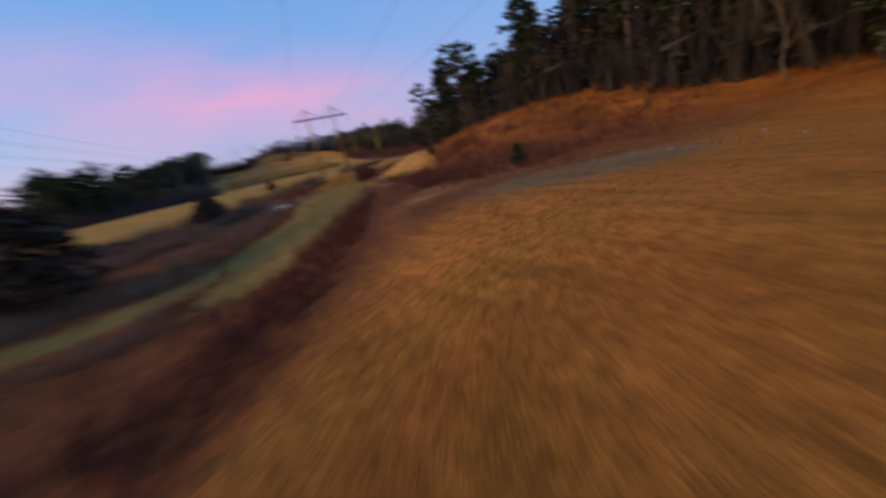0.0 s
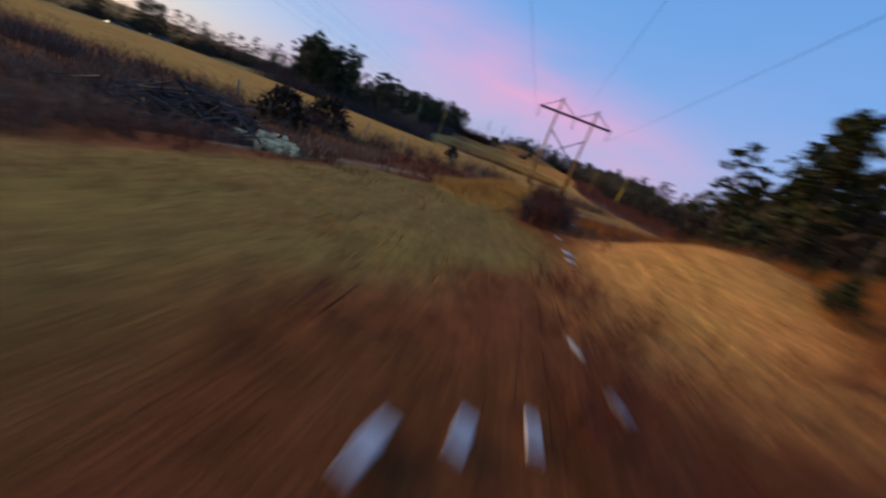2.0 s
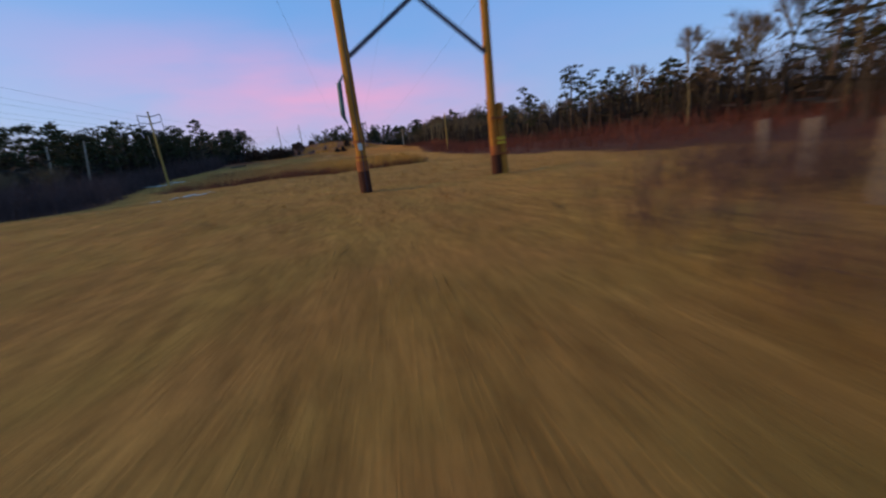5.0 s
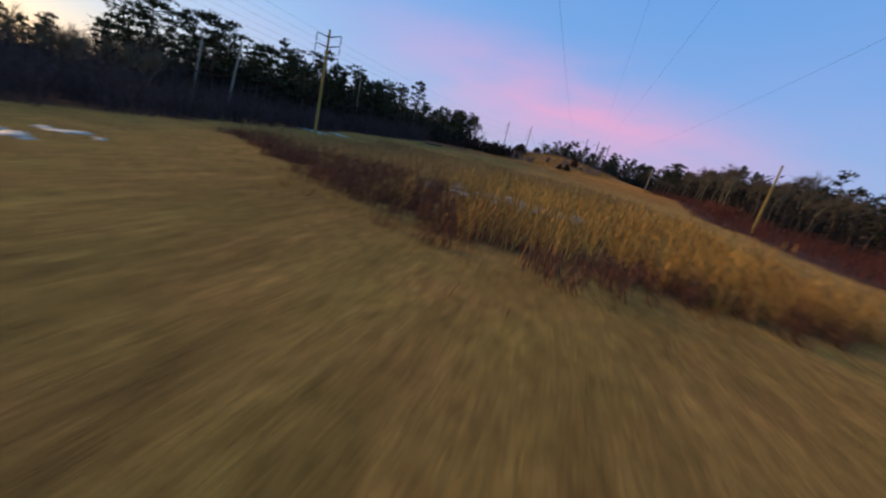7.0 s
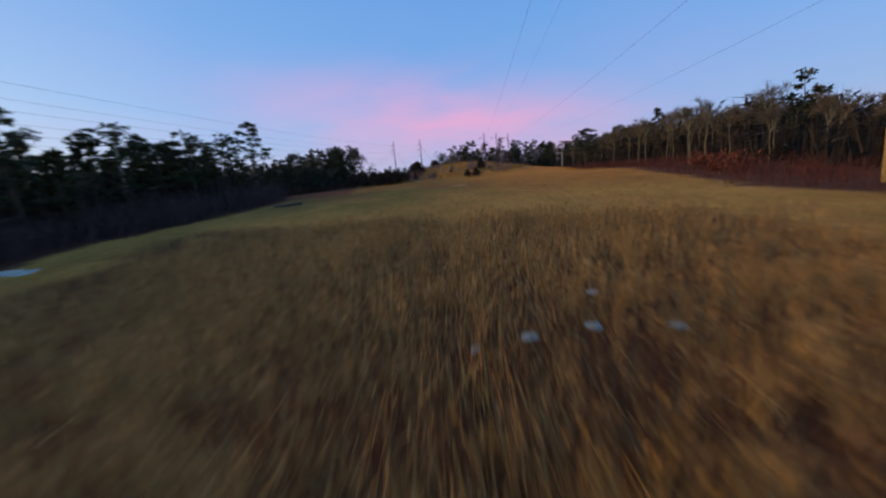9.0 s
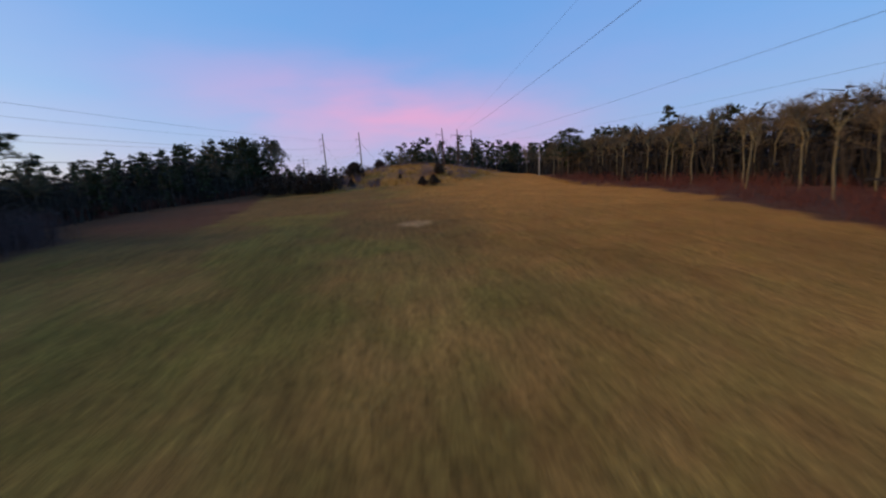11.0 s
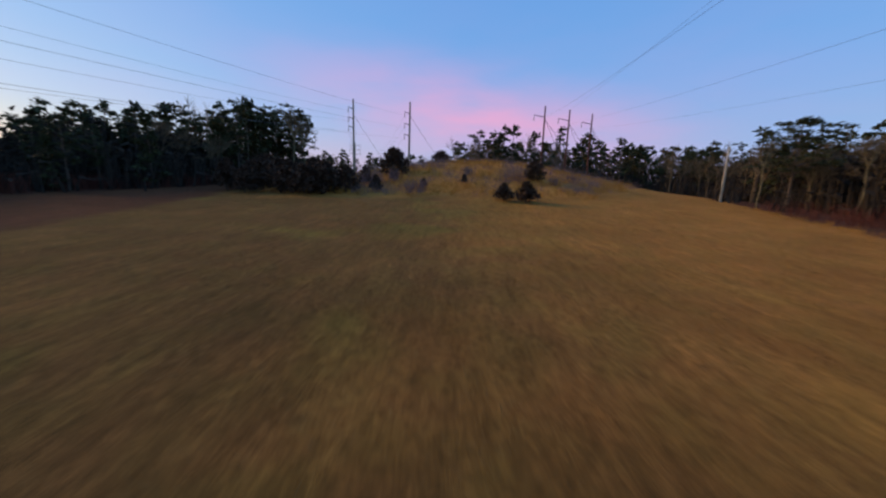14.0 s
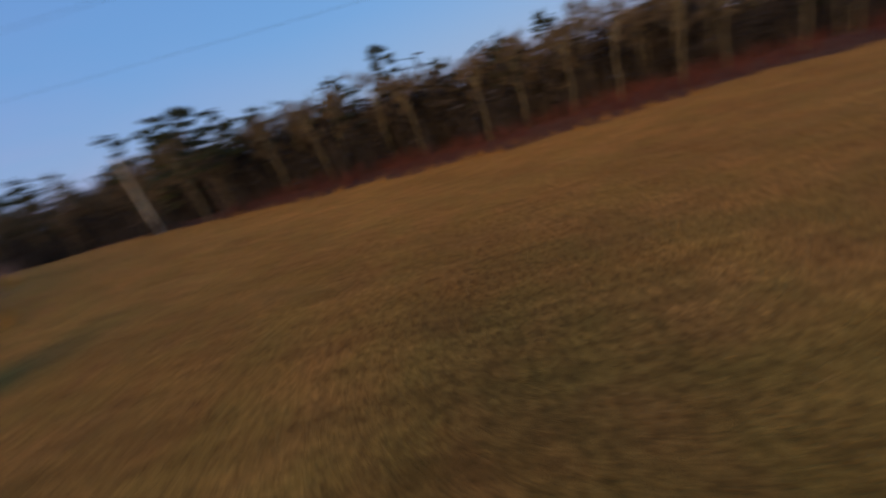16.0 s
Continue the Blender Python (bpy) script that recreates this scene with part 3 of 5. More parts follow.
def davit_pole(x, y, top, label, arms, side=0, mat_pole=M_POLE_GREY, lean=(0, 0), r=0.2, guys=(), arm_len=1.3):
    z0 = hz(x, y)
    p = thing("utility_pole", label, "utility pole", (x, y, z0), group="poles along the corridor")
    part("pole", pole_mesh(bmesh.new(), 0, 0, -0.6, top - z0, r, r * 0.62, lean, seed=int(abs(x * 7 + y))), mat_pole, p)
    for az in arms:
        for sx in ((-1, 1) if side == 0 else (side,)):
            s = (az - z0) / (top - z0)
            ox, oy = lean[0] * s, lean[1] * s
            part("arm", rod(bmesh.new(), (ox, oy, az - z0), (ox + sx * arm_len, oy, az - z0 + 0.28), 0.06, 0.04, 8), M_ARM, p)
            part("insulator", insulator(bmesh.new(), ox + sx * arm_len, oy, az - z0 + 0.25, 0.75, 0.08, 6), M_GLASS_INS, p)
    for g in guys:
        part("guy_wire", rod(bmesh.new(), (0, 0, (top - z0) * 0.8), (g[0], g[1], hz(x + g[0], y + g[1]) - z0 - 0.1), 0.022, sides=4), M_CABLE, p, "thin steel guy wire")
    return p


LINE_L = (-22.9, 48.8)
davit_pole(*LINE_L, 10.75, "tall grey wooden line pole with three pairs of arms", (10.1, 9.2, 8.1), 0, r=0.16, mat_pole=M_POLE_TAN)
davit_pole(-13.6, 146.8, 18.7, "slim grey pole with three short arms on the hill", (17.4, 16.1, 14.9), -1, r=0.17, guys=((4.0, 6.0),), arm_len=0.7)
davit_pole(-5.95, 148.1, 18.8, "slim grey pole with three short arms on the hill", (17.2, 15.7, 14.2), -1, r=0.17, guys=((4.5, 6.5),), arm_len=0.7)
Q_POLES = ((13.1, 149.2, 19.0), (16.95, 150.8, 18.9), (20.8, 152.4, 18.75))
for qx, qy, qt in Q_POLES:
    davit_pole(qx, qy, qt, "dark red-brown guyed pole with one arm on the hill", (qt - 1.5,), -1, M_POLE_RED, r=0.15, guys=((4.2, 1.5), (7.5, 3.0)), arm_len=1.5)
davit_pole(-30, 205, 19.0, "far grey pole with arms beside the hill", (18, 16.8, 15.6), 0, r=0.18, arm_len=1.6)
edge_pole = davit_pole(26.3, 47.3, 9.6, "tan wooden pole with a sunlit-yellow length at the brush edge", (), r=0.15, mat_pole=M_POLE_TAN)
# last sun on the pole, added as a yellow tube around it
part("sunlit_length", rod(bmesh.new(), (0, 0, 2.9 - hz(26.3, 47.3)), (0, 0, 6.0 - hz(26.3, 47.3)), 0.21, 0.2, 12), M_YELLOW, edge_pole, "bright yellow length standing in for low sun on the pole")
davit_pole(21.3, 56.4, 8.5, "bare tan pole without arms in red brush", (), r=0.14, mat_pole=M_POLE_TAN)
for ox, oy, oh, ln in ((-29.8, 44.5, 6.6, (0.9, 0.4)), (-32.6, 43.5, 6.2, (0.6, 0.3)), (-31.0, 72, 7.6, (-0.2, 0.1))):
    davit_pole(ox, oy, hz(ox, oy) + oh, "pale leaning dead pole before dark woods", (), lean=ln, r=0.13)


def cable(points, sag, r, label, group):
    verts = []
    for (a, b) in zip(points, points[1:]):
        a, b = Vector(a), Vector(b)
        for k in range(24):
            s = k / 24
            p = a.lerp(b, s)
            p.z -= 4 * sag * s * (1 - s)
            verts.append(p)
    verts.append(Vector(points[-1]))
    bm = bmesh.new()
    rings = []
    for p in verts:
        rings.append([bm.verts.new(p + Vector((r * math.cos(q), 0, r * math.sin(q)))) for q in (0.5, 2.07, 3.64, 5.21)])
    for lo, hi in zip(rings, rings[1:]):
        for n in range(4):
            bm.faces.new((lo[n - 1], lo[n], hi[n], hi[n - 1]))
    me = bpy.data.meshes.new("power_cable")
    bm.to_mesh(me)
    bm.free()
    me.materials.append(M_CABLE)
    return tagged(new("power_cable", me), label, "cable", group)


for bx, qx in zip((-4.7, 0, 4.7), Q_POLES):
    cable(((bx - 21, -150, 12.0), (bx, 0, 8.15)), 2.0, 0.009, "dark sagging conductor hung from wooden towers", "tower conductors")
    cable(((bx, 0, 8.15), (qx[0] - 1.5, qx[1], qx[2] - 2.2)), 3.3, 0.004, "dark sagging conductor hung from wooden towers", "tower conductors")
for lx, lz, px_, py_, pz_ in ((-24.2, 9.8, -14.3, 146.8, 17.2), (-24.2, 8.6, -14.3, 146.8, 15.8), (-24.2, 7.6, -14.3, 146.8, 14.5), (-21.6, 9.8, -6.65, 148.1, 17.0), (-21.6, 8.6, -6.65, 148.1, 15.4), (-21.6, 7.6, -6.65, 148.1, 13.9)):
    cable(((lx - 12, -70, lz + 0.5), (lx, 48.8, lz), (px_, py_, pz_), (px_ - 16, 205, 17)), 1.1, 0.008, "thin conductor strung along the field edge", "side line conductors")
cable(((-2.35, 0, 11.35), (Q_POLES[1][0], Q_POLES[1][1], 18.9)), 1.6, 0.005, "thin shield wire over the conductors", "shield wires")


# ---- plants ----
class Tris:
    """Collects triangles and quads for one mesh."""

    def __init__(self):
        self.v, self.f, self.n = [], [], 0

    def add(self, verts, faces):
        self.v.append(np.asarray(verts, float))
        self.f += [tuple(int(q) + self.n for q in face) for face in faces]
        self.n += len(verts)

    def limb(self, a, b, r1, r2, sides=5):
        a, b = np.asarray(a, float), np.asarray(b, float)
        d = b - a
        s = np.cross(d, (0.31, 0.95, 0.2))
        s /= np.linalg.norm(s) + 1e-9
        o = np.cross(d, s)
        o /= np.linalg.norm(o) + 1e-9
        ang = 2 * np.pi * np.arange(sides) / sides
        ring = np.cos(ang)[:, None] * s + np.sin(ang)[:, None] * o
        self.add(np.concatenate([a + r1 * ring, b + r2 * ring]), [(k, (k + 1) % sides, sides + (k + 1) % sides, sides + k) for k in range(sides)])

    def twig(self, a, b, w):
        """A thin three-sided spike."""
        a, b = np.asarray(a, float), np.asarray(b, float)
        d = b - a
        s = np.cross(d, (0.3, 0.2, 0.9))
        s /= np.linalg.norm(s) + 1e-9
        o = np.cross(d, s)
        o /= np.linalg.norm(o) + 1e-9
        self.add([a + w * s, a - 0.5 * w * s + 0.87 * w * o, a - 0.5 * w * s - 0.87 * w * o, b], [(0, 1, 3), (1, 2, 3), (2, 0, 3)])

    def sliver(self, a, b, w, side):
        """A flat thin stem, one triangle."""
        a, b = np.asarray(a, float), np.asarray(b, float)
        s = np.cross(b - a, side)
        s *= w / (np.linalg.norm(s) + 1e-9)
        self.add([a - s, a + s, b], [(0, 1, 2)])

    def leaf(self, c, n1, n2):
        self.add([c - n1, c + n2, c + n1, c - n2], [(0, 1, 2, 3)])

    def make(self, name, material, parent=None, shade=False):
        return mesh_object(name, np.concatenate(self.v), self.f, material, parent, shade)


def unit(v):
    return v / (np.linalg.norm(v, axis=-1, keepdims=True) + 1e-9)


def spray(t, rnd, c, rad, big, fine, flat=0.35):
    """Clumps of needles round one or more points: a few broad tufts in the middle and thin ones that stand out from it."""
    c = np.atleast_2d(c)
    c = np.concatenate([np.repeat(c, big, 0), np.repeat(c, fine, 0)])
    n, big = len(c), len(c) * big // (big + fine)
    d = unit(rnd.normal(size=(n, 3)) * (1, 1, flat))
    w = unit(np.cross(d, rnd.normal(size=(n, 3)) * 0.55 + (0, 0, 1)))
    ln = rad * rnd.uniform(0.6, 1.15, (n, 1))
    m = c + d * ln * rnd.uniform(0.1, 0.6, (n, 1))
    a, k = np.arange(big)[:, None] * 4, np.arange(n - big)[:, None] * 3
    if big:
        q = np.stack([m - d * ln * 0.5, m + w * ln * 0.30, m + d * ln * 0.6, m - w * ln * 0.30], 1)[:big].reshape(-1, 3)
        t.add(q, np.concatenate([a + (0, 1, 2), a + (0, 2, 3)]))
    if n > big:
        q = np.stack([m - w * rad * 0.10, m + w * rad * 0.10, m + d * ln * 0.95], 1)[big:].reshape(-1, 3)
        t.add(q, k + (0, 1, 2))


def pine_shape(rnd, wood, crown, tall, spread, bare_to, plates, clumps, big, fine, size, cone=False, light=False):
    """White pine: a straight trunk and lifting limbs that each carry a flat, dense plate of needles; a broad, uneven dome."""
    bend = rnd.normal(size=2) * 0.3
    knots = [np.array((bend[0] * s * s, bend[1] * s * s, tall * s)) for s in np.linspace(0, 0.96, 7)]
    knots[0][2] = -0.4
    for k in range(6):
        r1, r2 = (0.017 * tall * (1 - 0.92 * s) + 0.012 for s in (k / 6, (k + 1) / 6))
        wood.limb(knots[k], knots[k + 1], r1, r2, 6)
    lop, turn = rnd.uniform(0, 6.28), rnd.uniform(0, 6.28)
    for i in range(plates):
        u = (i + rnd.uniform(0.1, 0.9)) / plates
        s = bare_to + (0.97 - bare_to) * u
        a = turn + 2.4 * i + rnd.uniform(-0.6, 0.6)
        edge_r = spread * (1.05 - 0.92 * u if cone else math.sqrt(max(0.05, 1 - ((u - 0.32) / 0.74) ** 2)))
        r = edge_r * rnd.uniform(0.25, 0.95) * (1 + 0.22 * math.cos(a - lop))
        c = np.array((bend[0] * s * s + np.cos(a) * r, bend[1] * s * s + np.sin(a) * r, tall * s))
        root = np.array((bend[0] * s * s, bend[1] * s * s, tall * s - 0.32 * r - 0.1))
        if light:
            wood.sliver(root, c, 0.05, (0, 0, 1))
        else:
            wood.limb(root, c, 0.02 + 0.014 * r, 0.012, 4)
        wide = (0.27 if cone else 0.32) * spread * rnd.uniform(0.7, 1.25) * (1 - 0.45 * u if cone else 1 - 0.25 * u)
        n = max(4, int(clumps * rnd.uniform(0.7, 1.3)))
        q, rr = rnd.uniform(0, 6.28, n), wide * np.sqrt(rnd.random(n))
        pts = c + np.stack([np.cos(q) * rr, np.sin(q) * rr, rnd.normal(size=n) * 0.13 - 0.22 * (rr / wide) ** 2 * wide * 0.6], 1)
        spray(crown, rnd, pts, size * rnd.uniform(0.85, 1.15), big, fine, 0.4)
    spray(crown, rnd, knots[-1] + rnd.normal(size=(max(3, clumps // 3), 3)) * (0.3, 0.3, 0.2), size, big, fine, 0.9)


def pine(seed, tall, spread, bare_to, plates=24, clumps=22, size=0.44, cone=False):
    rnd = np.random.default_rng(seed)
    tree = thing("pine_tree", "tall dark green white pine with layered limbs", "pine tree", (0, 0, 0))
    wood, crown = Tris(), Tris()
    pine_shape(rnd, wood, crown, tall, spread, bare_to, plates, clumps, 3, 2, size, cone)
    # dead stubs below the crown
    for _ in range(int(14 * bare_to)):
        a, s, ln = rnd.uniform(0, 6.28), rnd.uniform(0.3, 1.0) * bare_to, rnd.uniform(0.4, 1.5)
        c = np.array((0, 0, tall * s))
        wood.limb(c, c + np.array((np.cos(a) * ln, np.sin(a) * ln, -0.1 * ln)), 0.025, 0.008, 3)
    wood.make("trunk", M_BARK, tree, True)
    crown.make("crown", M_NEEDLE, tree)
    return tree


def grow(t, rnd, a, d, ln, r, depth, kids=(3, 5), stout=None, fan=1):
    """A limb that forks; stout ones may go to a mesh of their own, and the ends are fans of fine twigs."""
    b = a + d * ln
    if depth == 0 or r < 0.012:
        for _ in range(fan):
            e = unit(d + rnd.normal(size=3) * (0.0 if fan == 1 else 0.42))
            t.sliver(a, a + e * ln * rnd.uniform(0.7, 1.3), max(0.8 * r, 0.013), rnd.normal(size=3))
        return
    mid = a + d * ln * 0.5 + rnd.normal(size=3) * ln * 0.05
    sides = 6 if r > 0.06 else 4 if r > 0.03 else 3
    to = stout if stout is not None and r > 0.04 else t
    to.limb(a, mid, r, r * 0.82, sides)
    to.limb(mid, b, r * 0.82, r * 0.6, sides)
    for _ in range(rnd.integers(*kids)):
        nd = unit(d + rnd.normal(size=3) * 0.5 + np.array((0, 0, 0.14)))
        s = rnd.uniform(0.45, 1.0)
        grow(t, rnd, a + (b - a) * s, nd, ln * rnd.uniform(0.5, 0.8), r * rnd.uniform(0.45, 0.65), depth - 1, kids, stout, fan)


def bare_tree(seed, tall, stem, material, label="bare grey deciduous tree with forked limbs", lean=0.0):
    rnd = np.random.default_rng(seed)
    tree = thing("bare_tree", label, "tree")
    trunk, crown = Tris(), Tris()
    r = 0.0098 * tall
    pts = [np.array((0, 0, -0.4))]
    for k in range(1, 6):
        pts.append(np.array((lean * k / 5 + rnd.normal() * 0.06, rnd.normal() * 0.06, stem * tall * k / 5)))
    for k in range(5):
        trunk.limb(pts[k], pts[k + 1], r * (1.15 - 0.08 * k), r * (1.07 - 0.08 * k), 7)
    top = pts[-1]
    for q in range(rnd.integers(3, 5)):
        a = rnd.uniform(0, 6.28)
        d = unit(np.array((np.cos(a) * 0.42, np.sin(a) * 0.42, 1.0)))
        grow(crown, rnd, top, d, tall * (1 - stem) * rnd.uniform(0.42, 0.52), r * 0.66, 3, kids=(4, 6), stout=trunk, fan=4)
    for q in range(3):
        a, s = rnd.uniform(0, 6.28), rnd.uniform(0.72, 0.98)
        d = np.array((np.cos(a), np.sin(a), 0.7))
        grow(crown, rnd, pts[0] + (top - pts[0]) * s, d / 1.17, tall * 0.14, r * 0.3, 2, fan=3)
    trunk.make("trunk", material, tree, True)
    crown.make("crown", M_TWIG, tree)
    return tree


def cedar(seed, tall, wide, label="dark reddish-green young juniper tree", material=None, taper=0.75, dome=False):
    rnd = np.random.default_rng(seed)
    tree = thing("juniper_tree", label, "juniper")
    wood, crown = Tris(), Tris()
    wood.limb((0, 0, -0.3), (0, 0, tall * 0.95), 0.03 * tall, 0.01, 6)
    for k in range(int(150 + 30 * tall)):
        s = rnd.uniform(0.03, 1.0) ** 0.9
        a = rnd.uniform(0, 6.28)
        rr = wide * (math.sqrt(1 - s ** 2.4) if dome else (1 - s) ** taper) * rnd.uniform(0.35, 1.08) * min(1, 0.6 + 4 * s)
        tip = np.array((np.cos(a) * rr, np.sin(a) * rr, tall * s * (0.85 if dome else 1.0) + rr * (0.1 if dome else 0.35)))
        if k % 5 == 0:
            wood.limb((0, 0, tall * s * 0.9), tip, 0.018, 0.006, 3)
        spray(crown, rnd, tip, 0.20 + 0.07 * tall, 4, 5, 1.1)
    wood.make("trunk", M_BARK, tree, True)
    crown.make("crown", material or M_CEDAR, tree)
    return tree


def shrub_template(seed, tall, stems, twigs):
    rnd = np.random.default_rng(seed)
    t = Tris()
    for _ in range(stems):
        a, sp = rnd.uniform(0, 6.28), rnd.uniform(0.05, 0.65)
        d = np.array((np.cos(a) * sp, np.sin(a) * sp, 1.0))
        d /= np.linalg.norm(d)
        ln = tall * rnd.uniform(0.6, 1.1)
        a0 = rnd.normal(size=3) * (0.22, 0.22, 0) * tall
        t.sliver(a0, a0 + d * ln, 0.013, rnd.normal(size=3))
        for _ in range(twigs):
            s = rnd.uniform(0.3, 0.95)
            e = d + rnd.normal(size=3) * 0.5
            t.sliver(a0 + d * ln * s, a0 + d * ln * s + e / np.linalg.norm(e) * ln * 0.32, 0.009, rnd.normal(size=3))
    return np.concatenate(t.v), np.array([f for f in t.f])


def scatter(name, templates, places, material, label, category):
    """ONE mesh of many small plants: places hold x, y, z, turn, size and tallness."""
    vs, fs, n = [], [], 0
    for k, (x, y, z, turn, size, tall) in enumerate(places):
        v, f = templates[k % len(templates)]
        c, s = math.cos(turn), math.sin(turn)
        w = np.stack([(v[:, 0] * c - v[:, 1] * s) * size + x, (v[:, 0] * s + v[:, 1] * c) * size + y, v[:, 2] * size * tall + z], 1)
        vs.append(w)
        fs.append(f + n)
        n += len(v)
    v, f = np.concatenate(vs), np.concatenate(fs)
    me = bpy.data.meshes.new(name)
    me.vertices.add(len(v))
    me.vertices.foreach_set("co", v.ravel())
    k = f.shape[1]
    me.loops.add(f.size)
    me.loops.foreach_set("vertex_index", f.ravel().astype(np.int32))
    me.polygons.add(len(f))
    me.polygons.foreach_set("loop_start", np.arange(0, f.size, k, dtype=np.int32))
    me.update(calc_edges=True)
    me.materials.append(material)
    return tagged(new(name, me), label, category, kind="stuff")


def blades_template(seed, n, tall, wide, spread, lean=0.35):
    """A tuft of flat grass blades, one triangle each."""
    rnd = np.random.default_rng(seed)
    v = []
    for _ in range(n):
        a = rnd.uniform(0, 6.28)
        root = np.append(rnd.normal(size=2) * spread, -0.02)
        side = np.array((np.cos(a), np.sin(a), 0)) * wide * 0.5
        tip = root + np.array((rnd.normal() * lean * tall, rnd.normal() * lean * tall, tall * rnd.uniform(0.6, 1.1)))
        v += [root - side, root + side, tip]
    return np.array(v), np.arange(3 * n).reshape(-1, 3)


def reed_template(seed, n, tall, wide=0.010):
    """Reed stalks with feathery heads, three triangles each."""
    rnd = np.random.default_rng(seed)
    v = []
    for _ in range(n):
        a = rnd.uniform(0, 6.28)
        root = np.append(rnd.normal(size=2) * 0.13, -0.05)
        side = np.array((np.cos(a), np.sin(a), 0)) * wide
        tip = root + np.array((rnd.normal() * 0.16, rnd.normal() * 0.16, tall * rnd.uniform(0.65, 1.1)))
        v += [root - side, root + side, tip]
        q = root + (tip - root) * 0.80
        v += [q, q + side * 2.0 + (tip - q) * 0.5, tip + (tip - q) * 0.2]
        b = root + (tip - root) * rnd.uniform(0.3, 0.6)
        v += [b - side * 0.8, b + side * 0.8, b + np.array((rnd.normal() * 0.22, rnd.normal() * 0.22, tall * 0.22))]
    return np.array(v), np.arange(9 * n).reshape(-1, 3)


# the kinds of tree, each built once and then copied
KIND = dict(
    pine_a=pine(11, 12.5, 3.1, 0.42, 20), pine_b=pine(12, 11.0, 2.6, 0.36, 20, 20), pine_c=pine(13, 13.5, 2.1, 0.58, 13), pine_d=pine(14, 9.0, 2.5, 0.08, 26, 20, 0.44, True),
    old_pine=pine(15, 12.5, 4.9, 0.42, 30, 42, 0.44), lone_pine=pine(16, 13.5, 2.4, 0.54, 20, 34, 0.40),
    bare_a=bare_tree(21, 10.5, 0.54, M_BARK_LIT, "bare deciduous tree with forked trunk in pale, lit bark colour"), bare_b=bare_tree(22, 9.5, 0.3, M_BARK), bare_c=bare_tree(23, 11.5, 0.58, M_BARK_LIT, "bare deciduous tree with straight trunk in pale, lit bark colour", 0.3), bare_d=bare_tree(24, 8.0, 0.25, M_BARK),
    cedar_a=cedar(31, 1.35, 0.95), cedar_b=cedar(32, 3.2, 1.5, taper=0.55), cedar_c=cedar(33, 4.2, 2.1, dome=True), sapling=cedar(34, 1.3, 0.6, "small dark green pine sapling on the bank", M_NEEDLE), round_shrub=cedar(35, 2.4, 1.45, "rounded dark evergreen shrub beside the track", M_CEDAR, dome=True),
)
FIRST = {}


def plant(kind, x, y, size=1.0, turn=None, group="", label="", sink=0.0):
    src = KIND[kind]
    turn = random.uniform(0, 360) if turn is None else turn
    m = pose(x, y, hz(x, y) - sink, 0, 0, turn)
    if kind not in FIRST:
        FIRST[kind] = True
        src.scale = (1, 1, 1)
        ob = src
        ob.matrix_basis = m
    else:
        ob = copy_thing(src, m)
    ob.scale = (size, size, size)
    tagged(ob, label, "", group)
    return ob


# ---- woods ----
rng = np.random.default_rng(5)


def surface(x, y):
    """The ground's own height, with its roughness."""
    x, y = np.asarray(x, float), np.asarray(y, float)
    k = 1 - smooth(np.hypot(x, y - 40), 130, 180)
    return height(x, y) + k * ((patches(x, y, 0.55, 3.0) - 0.5) * 0.06 + (patches(x, y, 2.2, 4.0) - 0.5) * 0.09)


def row_of_trees(y0, y1, edge_of, side, back, spacing, kinds, weights, group, scale=(0.85, 1.12), keep=0.0, stretch=None):
    for y in np.arange(y0, y1, spacing):
        for depth in np.arange(0, back, 4.2):
            yy = y + rng.uniform(-0.6, 0.6) * spacing
            x = edge_of(yy) + side * (depth + rng.uniform(-1.6, 1.6))
            if keep and rng.random() < keep:
                continue
            k = kinds[rng.choice(len(kinds), p=weights)]
            s = rng.uniform(*scale) * (1.0 + 0.004 * depth)
            if stretch and stretch[0] < yy < stretch[1]:
                s *= stretch[2]
            if min(abs(x - PX[0]) + abs(yy - PX[1]) for PX in NAMED) < 3.0:
                continue
            plant(k, x, yy, s, rng.uniform(0, 360), group)


